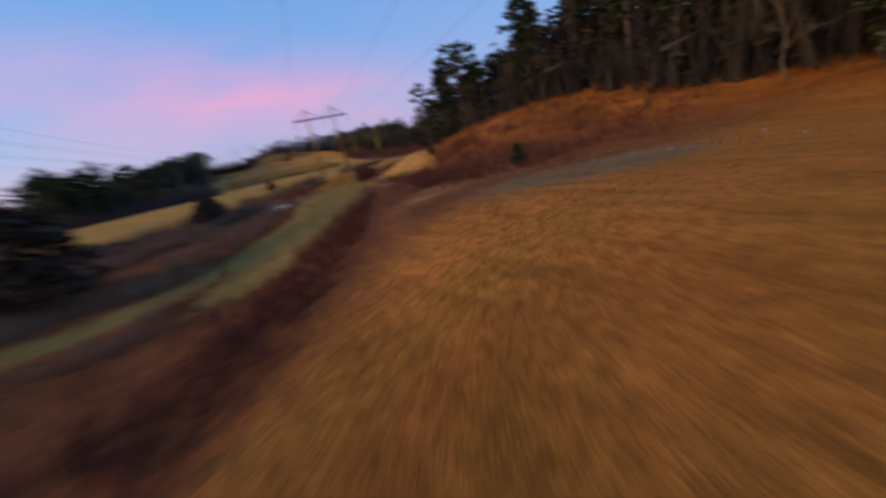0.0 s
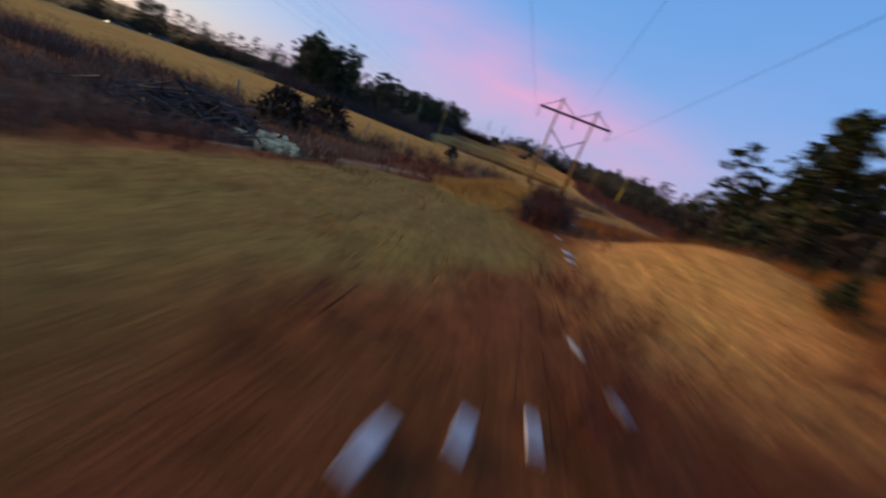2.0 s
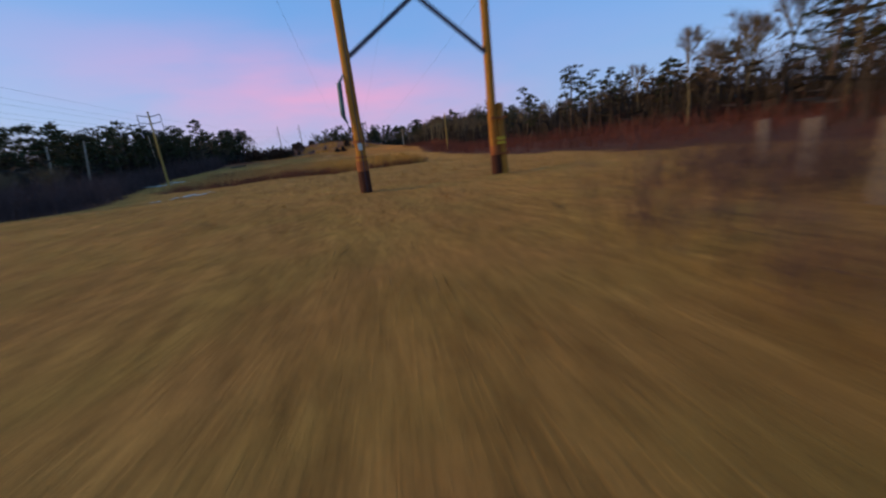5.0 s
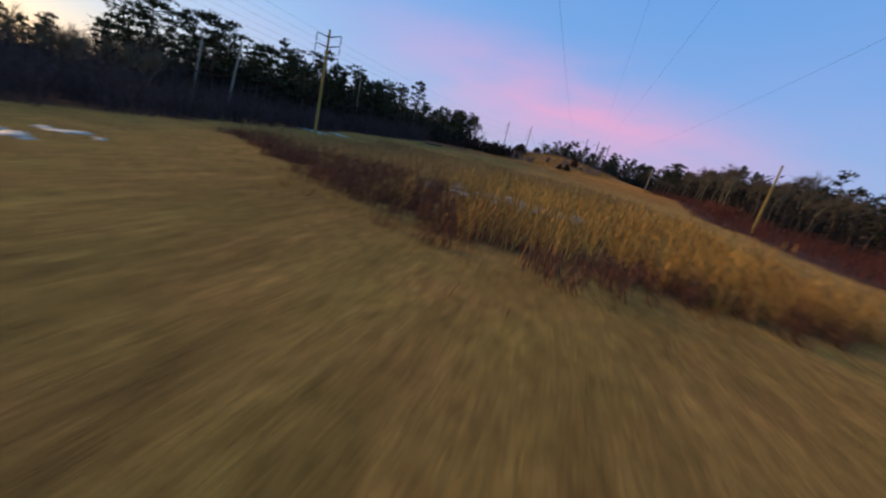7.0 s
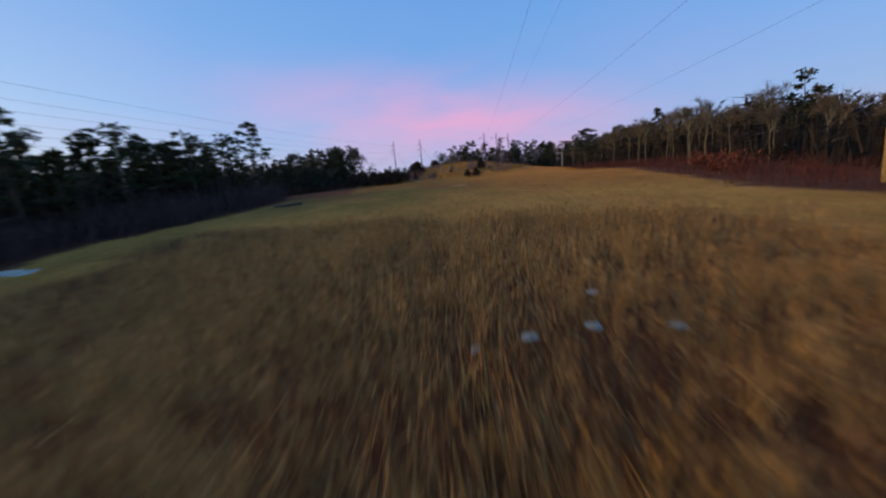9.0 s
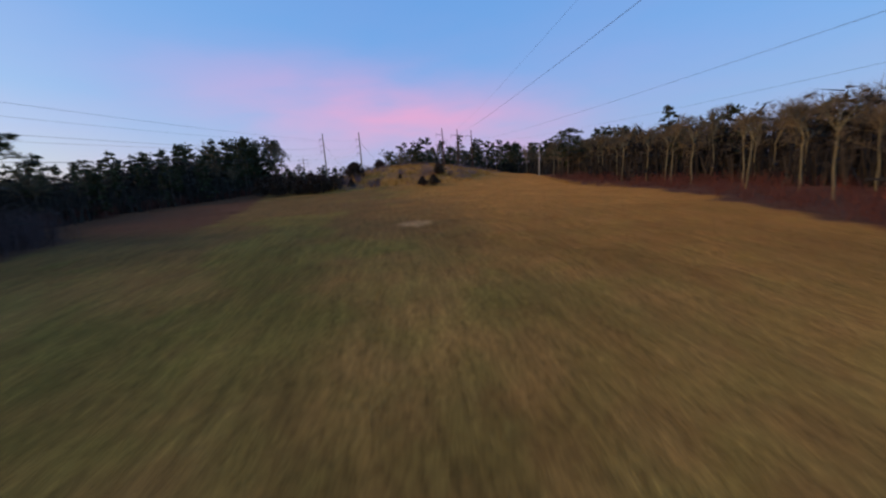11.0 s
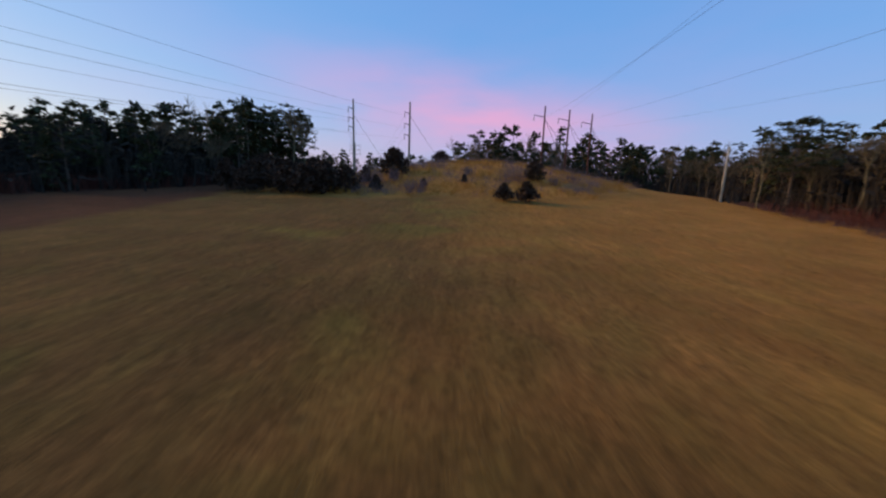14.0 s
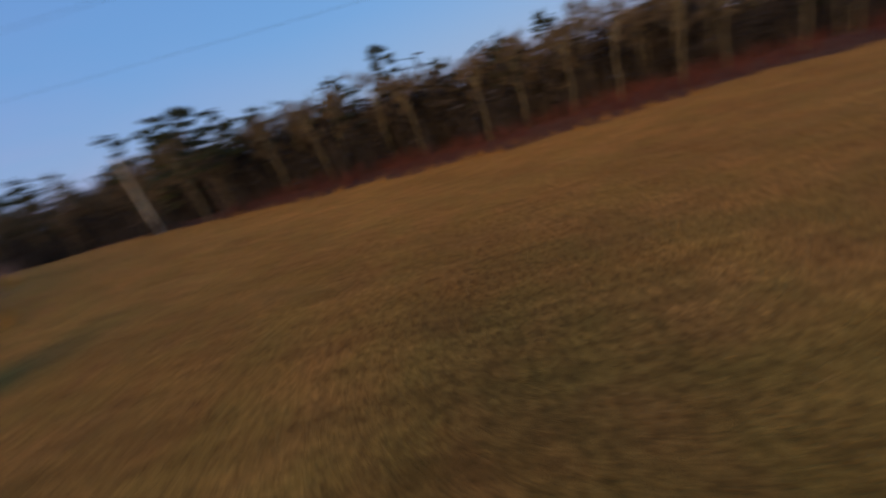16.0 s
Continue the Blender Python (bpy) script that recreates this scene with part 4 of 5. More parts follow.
# trees that stand out from the rest: kind, x, y, top
NAMED = []
LOOKED = (("lone_pine", -27.4, 89.8, 15.5), ("old_pine", -30.1, 75.5, 11.0), ("old_pine", -32.5, 80.5, 11.3), ("old_pine", -35.1, 48.1, 10.2), ("old_pine", -39.3, 44.9, 11.4), ("pine_a", -31.5, 58.5, 9.3), ("pine_b", -31.8, 66.5, 9.2), ("pine_a", -30.5, 62.5, 8.8), ("old_pine", -33.5, 54.0, 9.4), ("pine_b", -30.0, 70.5, 9.2),
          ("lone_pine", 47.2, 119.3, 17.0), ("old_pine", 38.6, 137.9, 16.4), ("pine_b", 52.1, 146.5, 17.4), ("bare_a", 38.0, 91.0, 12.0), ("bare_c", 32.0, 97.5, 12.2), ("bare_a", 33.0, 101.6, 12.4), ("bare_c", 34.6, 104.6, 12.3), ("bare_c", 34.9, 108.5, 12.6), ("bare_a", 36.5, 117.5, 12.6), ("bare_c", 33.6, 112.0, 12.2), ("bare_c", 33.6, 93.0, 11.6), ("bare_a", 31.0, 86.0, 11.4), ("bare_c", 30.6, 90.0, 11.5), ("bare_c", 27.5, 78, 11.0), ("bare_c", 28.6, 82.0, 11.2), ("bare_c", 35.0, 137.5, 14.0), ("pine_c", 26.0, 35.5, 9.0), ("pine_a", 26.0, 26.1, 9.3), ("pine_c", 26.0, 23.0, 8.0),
          ("pine_d", 13.8, -21.2, 12.6), ("pine_a", 17.0, -17.5, 12.2), ("pine_a", 5.0, 172.0, 19.0), ("pine_c", 22.0, 176.0, 21.0), ("bare_c", -26.9, 157.5, 19.3), ("bare_c", -26.0, 160, 18.2))
for kind, x, y, top in LOOKED:
    tallness = {"pine_a": 12.5, "pine_b": 11.0, "pine_c": 13.5, "pine_d": 9.0, "old_pine": 12.5, "lone_pine": 13.5, "bare_a": 10.5, "bare_b": 9.5, "bare_c": 11.5, "bare_d": 8.0}[kind]
    plant(kind, x, y, (top - hz(x, y)) / tallness, None, "standing trees")
    NAMED.append((x, y))

def left_trees(y):
    return float(edge(LEFT_EDGE, y)) - 6.0


def left_block(y):
    return float(edge(LEFT_EDGE, y)) - 3.0


def right_trees(y):
    return float(edge(RIGHT_EDGE, y)) + 15.0 - 5.0 * float(smooth(np.array(y), 90, 115)) - 2.0 * float(smooth(np.array(y), 20, 40))


def bank_trees(y):
    return float(np.interp(y, (-95, -75, -62, -45, -32, -24, -14, -4), (-4, 3, 7.5, 8.5, 8.5, 12, 15.5, 19)))


row_of_trees(50, 96, left_trees, -1, 4.5, 4.0, ("pine_a", "pine_b", "pine_d", "bare_b", "bare_d"), (0.26, 0.28, 0.2, 0.14, 0.12), "west woods", (0.66, 0.88))
row_of_trees(100, 150, left_block, -1, 4.5, 4.2, ("pine_b", "pine_d", "bare_b", "bare_d", "pine_a"), (0.30, 0.24, 0.2, 0.08, 0.18), "west woods", (0.82, 1.02), stretch=(98, 134, 0.68))
row_of_trees(150, 168, left_block, -1, 4.5, 4.2, ("pine_b", "pine_a", "bare_b"), (0.45, 0.3, 0.25), "west woods", (0.95, 1.15))
row_of_trees(0, 172, right_trees, 1, 8.5, 4.4, ("pine_a", "pine_b", "pine_c", "bare_a", "bare_b", "bare_c"), (0.07, 0.12, 0.08, 0.30, 0.15, 0.28), "east woods", (0.64, 0.84), stretch=(14, 84, 0.74))
row_of_trees(-92, -3, bank_trees, 1, 8.5, 3.3, ("pine_a", "pine_d", "pine_b", "bare_b", "bare_d"), (0.10, 0.50, 0.18, 0.12, 0.1), "bank woods", (0.8, 1.08), 0.2)


for x, y, size in ((-40.5, 16.5, 0.95), (-38.5, 20.5, 0.9), (-40, 25, 0.9), (-43, 16.5, 0.85), (-45.5, 19.5, 0.9), (-48, 23, 0.95), (-51, 27, 0.9), (-54, 31, 0.9)):
    plant(("pine_b", "pine_d", "pine_a")[int(-x) % 3], x, y, size, rng.uniform(0, 360), "west woods")
for x, y, size in ((-25, 22, 0.4), (-27, 26, 0.45), (-26, 30, 0.5), (-30, 33, 0.5), (-28, 36, 0.55), (-33, 37.5, 0.5), (-36, 40, 0.6), (-44, 44, 0.62), (-47, 48, 0.7), (-50, 45, 0.6)):
    plant("bare_d", x, y, size, rng.uniform(0, 360), "west woods")


# the depth of the woods, past counting: many light trees joined
def triples(faces):
    return np.array([(q[0], q[k], q[k + 1]) for q in faces for k in range(1, len(q) - 1)])


def light_pine(seed, tall, spread, bare_to):
    rnd, w, c = np.random.default_rng(seed), Tris(), Tris()
    pine_shape(rnd, w, c, tall, spread, bare_to, 13, 13, 4, 0, 0.64, light=True)
    return (np.concatenate(w.v), triples(w.f)), (np.concatenate(c.v), triples(c.f))


def light_bare(seed, tall):
    rnd, t = np.random.default_rng(seed), Tris()
    t.limb((0, 0, -0.3), (rnd.normal() * 0.2, rnd.normal() * 0.2, tall * 0.5), 0.015 * tall, 0.011 * tall, 5)
    for _ in range(4):
        a = rnd.uniform(0, 6.28)
        d = np.array((np.cos(a) * 0.45, np.sin(a) * 0.45, 1.0))
        grow(t, rnd, np.array((0, 0, tall * rnd.uniform(0.35, 0.5))), unit(d), tall * rnd.uniform(0.24, 0.32), 0.007 * tall, 2, kids=(3, 6), fan=4)
    return np.concatenate(t.v), triples(t.f)


def thicket(seed):
    """A tangle of leafless saplings and dead lower limbs."""
    rnd, t = np.random.default_rng(seed), Tris()
    for _ in range(36):
        a0 = np.append(rnd.normal(size=2) * 1.3, -0.1)
        e = a0 + rnd.normal(size=3) * (0.7, 0.7, 0.3) + (0, 0, rnd.uniform(1.5, 6.2))
        t.sliver(a0, e, rnd.uniform(0.05, 0.2), rnd.normal(size=3))
        if rnd.random() < 0.5:
            c = a0 + (e - a0) * rnd.uniform(0.5, 1.0)
            t.sliver(c, c + rnd.normal(size=3) * (1.0, 1.0, 0.4), rnd.uniform(0.08, 0.2), rnd.normal(size=3))
    return np.concatenate(t.v), np.array(t.f)


def pole_stand(seed):
    """Crowded slender trunks with dead side limbs, as fills the inside of a wood."""
    rnd, t = np.random.default_rng(seed), Tris()
    for _ in range(22):
        a0 = np.append(rnd.normal(size=2) * 1.6, -0.1)
        tall = rnd.uniform(4.5, 9.0)
        e = a0 + np.append(rnd.normal(size=2) * 0.35, tall)
        t.sliver(a0, e, rnd.uniform(0.10, 0.22), rnd.normal(size=3))
        for _ in range(5):
            c = a0 + (e - a0) * rnd.uniform(0.45, 0.98)
            t.sliver(c, c + rnd.normal(size=3) * (0.75, 0.75, 0.5), rnd.uniform(0.10, 0.24), rnd.normal(size=3))
    return np.concatenate(t.v), np.array(t.f)


STANDS = [pole_stand(s) for s in (331, 332, 333)]
THICKETS = [thicket(s) for s in (321, 322, 323)]
PINES = [light_pine(s, tl, sp, b) for s, tl, sp, b in ((301, 11, 2.8, 0.14), (302, 12, 2.6, 0.24), (303, 9.5, 2.8, 0.05), (304, 11.5, 3.0, 0.12))]
BARES = [light_bare(s, tl) for s, tl in ((311, 10), (312, 9), (313, 11))]


def wood_depth(want, box, n, size, seed, mix, label):
    """A stand of pines and bare trees behind the front row."""
    r = np.random.default_rng(seed)
    x, y = r.uniform(box[0], box[1], n), r.uniform(box[2], box[3], n)
    ok = want(x, y)
    x, y = x[ok], y[ok]
    pl = np.stack([x, y, height(x, y), r.uniform(0, 6.28, len(x)), r.uniform(*size, len(x)), r.uniform(0.92, 1.1, len(x))], 1)
    cut = int(len(pl) * mix)
    scatter("woodland_trunks", [p[0] for p in PINES], pl[:cut], M_BARK, label + ", trunks and limbs", "woodland")
    scatter("woodland_needles", [p[1] for p in PINES], pl[:cut], M_NEEDLE, label + ", needle crowns", "woodland")
    scatter("woodland_bare", BARES, pl[cut:], M_TWIG, label + ", leafless trees", "woodland")
    # broad dark slivers low down stand in for the wood's inner shade
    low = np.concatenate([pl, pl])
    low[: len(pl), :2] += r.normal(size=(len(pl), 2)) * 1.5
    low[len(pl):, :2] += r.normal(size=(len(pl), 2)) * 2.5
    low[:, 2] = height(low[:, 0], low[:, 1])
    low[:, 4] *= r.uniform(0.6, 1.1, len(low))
    scatter("undergrowth", THICKETS, low, M_WOOD_SHADE, "dense undergrowth coloured dark for the shade inside the woods", "undergrowth")


def behind(fn, lo, hi, side):
    def ask(x, y):
        d = side * (x - np.array([fn(v) for v in y]))
        return (d > lo) & (d < hi)
    return ask


wood_depth(lambda x, y: behind(left_trees, 3, 24, -1)(x, y) & (y > 52), (-60, -25, 52, 100), 150, (0.62, 0.85), 401, 0.7, "dark pine woods west of the field")
wood_depth(lambda x, y: behind(left_block, 3, 22, -1)(x, y) & (y < 135), (-65, -22, 98, 135), 135, (0.54, 0.68), 402, 0.75, "dark pine woods west of the field")
wood_depth(lambda x, y: behind(left_block, 2, 22, -1)(x, y) & (y > 135) & (y < 150), (-60, -22, 135, 150), 70, (0.68, 0.86), 409, 0.75, "dark pine woods west of the field")
wood_depth(lambda x, y: behind(left_block, 1, 18, -1)(x, y) & (y > 150) & (y < 170), (-55, -22, 150, 170), 75, (1.0, 1.2), 412, 0.7, "dark pine woods west of the field")
wood_depth(lambda x, y: behind(right_trees, 5, 24, 1)(x, y) & ((y < 14) | (y > 84)), (18, 80, -8, 185), 320, (0.7, 0.92), 403, 0.32, "mixed woods east of the field")
wood_depth(lambda x, y: behind(right_trees, 5, 24, 1)(x, y) & (y > 14) & (y < 84), (18, 70, 14, 84), 160, (0.5, 0.66), 408, 0.45, "mixed woods east of the field")
wood_depth(behind(right_trees, 2, 13, 1), (20, 66, 86, 168), 150, (0.58, 0.8), 413, 0.25, "mixed woods east of the field")
wood_depth(lambda x, y: (x > -6.5 - 0.66 * (y + 40)) & (x < -40), (-58, -40, 16, 30), 120, (0.72, 0.98), 414, 0.75, "dark pine woods west of the field")
wood_depth(lambda x, y: (x < -36 - 0.3 * (y - 36)) & (x > -6.5 - 0.66 * (y + 40)), (-66, -36, 36, 54), 60, (0.42, 0.6), 416, 0.25, "low leafless woods west of the field")
wood_depth(behind(bank_trees, 6, 26, 1), (-3, 50, -105, -1), 180, (0.85, 1.15), 404, 0.75, "mixed woods above the bank")
wood_depth(behind(bank_trees, -0.5, 7, 1), (-3, 30, -98, -2), 150, (0.45, 0.75), 417, 0.85, "young pines along the bank woods")
wood_depth(lambda x, y: y > 172 + 0.1 * abs(x), (-60, 5, 170, 200), 150, (0.5, 0.72), 405, 0.65, "distant woods beyond the hill")
wood_depth(lambda x, y: y > 166 + 0.15 * x, (0, 62, 168, 205), 220, (0.78, 1.06), 410, 0.5, "distant woods beyond the hill")
wood_depth(lambda x, y: (x > 33 + 0.2 * (y - 135)) & (x < 60), (32, 60, 134, 180), 70, (0.66, 0.86), 411, 0.3, "mixed woods east of the field")
wood_depth(lambda x, y: abs(x + 95 - 0.86 * (y - 60)) < 9, (-160, -60, 0, 100), 620, (0.62, 0.86), 406, 0.5, "distant low woods across the far road")

# more of the shade-coloured tangle, to close the gaps at the edges
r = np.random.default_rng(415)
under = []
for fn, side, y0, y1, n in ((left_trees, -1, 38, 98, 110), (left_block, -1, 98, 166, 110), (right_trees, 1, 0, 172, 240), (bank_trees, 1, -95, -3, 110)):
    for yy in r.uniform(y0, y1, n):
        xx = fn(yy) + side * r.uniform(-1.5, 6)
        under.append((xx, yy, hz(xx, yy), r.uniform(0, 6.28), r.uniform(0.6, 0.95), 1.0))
scatter("undergrowth", THICKETS, under, M_WOOD_SHADE, "dense undergrowth coloured dark for the shade at the woods' edge", "undergrowth")

# shade-coloured trunk slivers that darken the depth behind the front rows
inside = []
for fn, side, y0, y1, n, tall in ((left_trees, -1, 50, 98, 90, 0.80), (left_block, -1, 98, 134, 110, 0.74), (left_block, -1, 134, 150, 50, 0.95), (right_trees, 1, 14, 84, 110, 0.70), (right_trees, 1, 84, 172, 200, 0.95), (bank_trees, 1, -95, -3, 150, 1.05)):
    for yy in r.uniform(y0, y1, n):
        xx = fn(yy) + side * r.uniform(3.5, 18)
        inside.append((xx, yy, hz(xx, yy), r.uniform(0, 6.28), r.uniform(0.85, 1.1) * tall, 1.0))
scatter("undergrowth", STANDS, inside, M_WOOD_SHADE, "crowded trunks coloured dark for the shade inside the woods", "undergrowth")

# junipers and saplings
plant("cedar_a", 5.75, 129.8, 1.1, 20, "field junipers")
plant("cedar_a", 7.75, 129.2, 1.3, 140, "field junipers")
plant("cedar_c", 10.5, 140.0, 0.62, 75, "hill junipers")
for x, y, k, s in ((-16.2, 132.5, "cedar_c", 0.85), (-14.2, 131.3, "cedar_c", 0.75), (-12.4, 132.2, "cedar_c", 0.85), (-10.6, 133.5, "cedar_c", 0.7), (-18.5, 135, "cedar_c", 0.9), (-15, 136, "cedar_c", 0.9), (-7.4, 133.6, "cedar_b", 0.5), (-7.2, 143.0, "cedar_c", 0.9), (-22, 139, "cedar_c", 1.0), (-9.6, 138.0, "cedar_b", 0.6), (-9, 156, "cedar_c", 0.8), (-2, 160, "cedar_c", 0.9), (-25, 142, "cedar_c", 0.9)):
    plant(k, x, y, s, None, "hill junipers")
for x, y, s in ((-20.0, 133.0, 0.6), (-2.5, 135.5, 0.3), (2.0, 137.5, 0.3), (-14.5, 134.5, 0.7), (-6.5, 139.5, 0.4), (-20.5, 131.5, 0.8), (-24.0, 134.0, 1.0)):
    plant("cedar_b", x, y, s, None, "hill junipers")
plant("sapling", -5.5, -58.8, 0.6, 0, "bank saplings")
for x, y, size in ((-2.2, -44.6, 0.5), (1.2, -40, 0.4)):
    plant("sapling", x, y, size, None, "bank saplings")
plant("round_shrub", -19.6, -31.6, 0.9, 30, "hedge shrubs", sink=0.15)
plant("round_shrub", -19.6, -26.4, 1.0, 200, "hedge shrubs", sink=0.15)
plant("cedar_c", -24.2, -51.4, 1.1, 40, "hedge shrubs", "tall dark rounded evergreen beside the old field")
plant("cedar_a", -12.3, -11.5, 0.85, None, "hedge shrubs", "dark evergreen shrub beside the track")


# ---- brush, reeds and grass ----
def spots(n, x0, x1, y0, y1, want, size, tall, seed, sink=0.03):
    r = np.random.default_rng(seed)
    x, y = r.uniform(x0, x1, n), r.uniform(y0, y1, n)
    ok = r.random(n) < want(x, y)
    x, y = x[ok], y[ok]
    z = surface(x, y) - sink
    return np.stack([x, y, z, r.uniform(0, 6.28, len(x)), r.uniform(*size, len(x)), r.uniform(*tall, len(x))], 1)


SHRUBS = [shrub_template(s, 1.5, 13, 3) for s in (1, 2, 3, 4)]
LOW = [shrub_template(s, 0.6, 9, 2) for s in (5, 6, 7)]


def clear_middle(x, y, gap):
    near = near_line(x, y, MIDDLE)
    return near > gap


def east_hem(x, y):
    d = x - edge(RIGHT_EDGE, y)
    return smooth(d, -0.5, 1.5) * (1 - smooth(d, 11, 17)) * smooth(y, -32, -24)


def west_hem(x, y):
    d = edge(LEFT_EDGE, y) - x
    return smooth(d, -0.5, 1.5) * (1 - smooth(d, 8, 13))


scatter("brush", SHRUBS, spots(5000, 8, 50, -32, 135, east_hem, (0.55, 1.0), (0.8, 1.15), 41), M_BRUSH, "leafless red-brown brush along the wood's edge", "brush")
scatter("brush", SHRUBS, spots(3800, -48, -20, 6, 100, west_hem, (1.0, 1.7), (0.8, 1.3), 42), M_BRUSH_GREY, "leafless purple-grey brush along the wood's edge", "brush")
scatter("brush", SHRUBS, spots(2600, -50, -24, 98, 165, west_hem, (0.7, 1.3), (0.8, 1.1), 43), M_BRUSH, "leafless red-brown brush below dark woods", "brush")


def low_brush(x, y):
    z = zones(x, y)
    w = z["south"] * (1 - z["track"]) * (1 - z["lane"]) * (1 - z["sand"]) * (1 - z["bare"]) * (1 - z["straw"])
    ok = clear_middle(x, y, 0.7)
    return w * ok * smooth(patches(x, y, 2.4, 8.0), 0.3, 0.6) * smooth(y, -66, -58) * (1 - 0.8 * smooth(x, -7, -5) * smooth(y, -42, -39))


scatter("brush", LOW, spots(9500, -34, 14, -66, -13, low_brush, (0.5, 0.95), (0.7, 1.1), 44), M_BRUSH, "low red-brown bramble and weed stems", "brush")


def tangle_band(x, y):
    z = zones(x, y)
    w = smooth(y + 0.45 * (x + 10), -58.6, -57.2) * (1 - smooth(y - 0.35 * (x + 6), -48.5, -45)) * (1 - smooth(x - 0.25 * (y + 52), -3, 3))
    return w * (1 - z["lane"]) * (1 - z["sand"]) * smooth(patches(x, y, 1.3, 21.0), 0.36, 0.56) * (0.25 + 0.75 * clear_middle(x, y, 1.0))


scatter("brush", SHRUBS, spots(2600, -14, 2, -60, -44, tangle_band, (0.22, 0.46), (0.75, 1.1), 63), M_BRUSH, "thick red-brown bramble clumps below the bank", "brush")


def old_field(x, y):
    z = zones(x, y)
    d = near_line(x, y, ((-34, -61), (-18.3, -54.8), (-13.2, -50.6)))
    return z["south"] * (1 - z["lane"]) * (1 - smooth(x - 0.25 * (y + 50), -15.6, -14.6)) * smooth(d, 1.4, 2.2) * smooth(patches(x, y, 1.9, 25.0), 0.25, 0.5)


scatter("brush", LOW, spots(4600, -32, -13, -60, -32, old_field, (0.7, 1.2), (0.6, 1.0), 64), M_BRAMBLE, "pale tangled dead brambles in the old field", "brush")


def bank_clumps(x, y):
    z = zones(x, y)
    return z["bracken"] * (1 - z["sand"]) * (1 - z["bare"]) * smooth(patches(x, y, 2.1, 31.0), 0.52, 0.66)


scatter("brush", SHRUBS, spots(2200, -4, 14, -64, -30, bank_clumps, (0.2, 0.42), (0.7, 1.0), 66), M_BRUSH_GREY, "dark brown brush clumps on the grassy bank", "brush")


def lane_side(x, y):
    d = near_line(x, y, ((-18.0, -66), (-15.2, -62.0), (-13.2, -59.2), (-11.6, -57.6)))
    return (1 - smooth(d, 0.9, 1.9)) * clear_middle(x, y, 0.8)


scatter("brush", LOW, spots(2200, -20, -9, -68, -55, lane_side, (0.5, 0.9), (0.7, 1.1), 58), M_BRUSH, "dark brown brambles beside the grass lane", "brush")


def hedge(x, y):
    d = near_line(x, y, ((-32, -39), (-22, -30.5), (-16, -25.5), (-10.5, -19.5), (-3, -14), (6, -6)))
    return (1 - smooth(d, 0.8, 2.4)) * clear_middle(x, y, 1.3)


scatter("hedge_brush", SHRUBS, spots(5600, -34, 8, -41, -3, hedge, (0.4, 0.8), (0.8, 1.2), 45), M_BRUSH_GREY, "dark leafless brush along the old fence", "brush")


def hill_shrubs(x, y):
    z = zones(x, y)
    return z["hill"] * smooth(patches(x, y, 2.0, 9.0), 0.5, 0.62)


scatter("hill_brush", SHRUBS, spots(2600, -24, 30, 131, 160, hill_shrubs, (0.45, 0.95), (0.6, 0.9), 46), M_SHRUB, "grey leafless shrubs on the hill", "brush")

REEDS = [reed_template(s, 8, 1.1) for s in (1, 2, 3, 4, 5)]
ICE = ((-1.4, 30.6, 1.5, 1.6), (0.9, 29.6, 1.7, 1.5), (3.1, 31.2, 1.2, 0.8), (2.6, 29.2, 0.8, 0.7), (-1.0, 28.3, 1.1, 0.7), (-3.3, 28.6, 0.6, 0.9), (-3.9, 30.6, 0.4, 0.6), (-2.04, 42.55, 0.17, 0.2), (-1.08, 42.7, 0.2, 0.15), (0.0, 42.85, 0.2, 0.15), (1.26, 42.65, 0.2, 0.15), (0.65, 44.4, 0.2, 0.18), (-25.6, 52.4, 1.5, 0.8), (-23.8, 55.4, 1.0, 0.6), (-11.5, 20.2, 1.0, 0.45), (-12.6, 18.4, 0.8, 0.4), (-13.8, 22.3, 1.1, 0.5), (-12.5, 22.1, 0.7, 0.35), (-14.6, 20.2, 0.9, 0.4), (-12.9, 20.6, 0.7, 0.35))


def iced(x, y):
    w = np.zeros(np.shape(x))
    for cx, cy, rx, ry in ICE:
        w = np.maximum(w, 1 - smooth(((x - cx) / rx) ** 2 + ((y - cy) / ry) ** 2, 0.55, 1.1))
    return w


def reedy(x, y):
    z = zones(x, y)
    return z["marsh"] * (1 - 0.6 * iced(x, y)) * (0.6 + 0.4 * smooth(patches(x, y, 1.3, 11.0), 0.3, 0.6)) * (1 - 0.45 * smooth(-x, 3, 13)) * (1 - 0.3 * smooth(x - 0.1 * (y - 30), 2.0, 5.5) * smooth(y, 34, 40)) * (1 - 0.9 * smooth(-x, 0, 3.0) * (1 - smooth(y + 0.5 * x, 24, 29)))


def faded(x, y):
    return np.maximum(smooth(y - 0.2 * x, 32, 42), smooth(-x + 0.15 * (y - 25), 2, 6))


scatter("reeds", REEDS, spots(17000, -22, 14, 18, 60, lambda x, y: reedy(x, y) * (1 - faded(x, y)), (0.75, 1.1), (0.55, 0.9), 47), M_REED, "dense dry golden reeds with feathery heads", "reeds")
scatter("reeds", REEDS, spots(19000, -22, 14, 18, 60, lambda x, y: reedy(x, y) * faded(x, y), (0.7, 1.05), (0.5, 0.85), 59), M_REED_BROWN, "faded brown reeds with feathery heads", "reeds")


def reed_front(x, y):
    d = near_line(x, y, ((-6.5, 24.2), (-4.6, 22.6), (-1.6, 21.2), (0.8, 20.4), (3.5, 21.4), (5.6, 23.4), (6.8, 27.0), (7.4, 31)))
    return 1 - smooth(d, 0.5, 1.5)


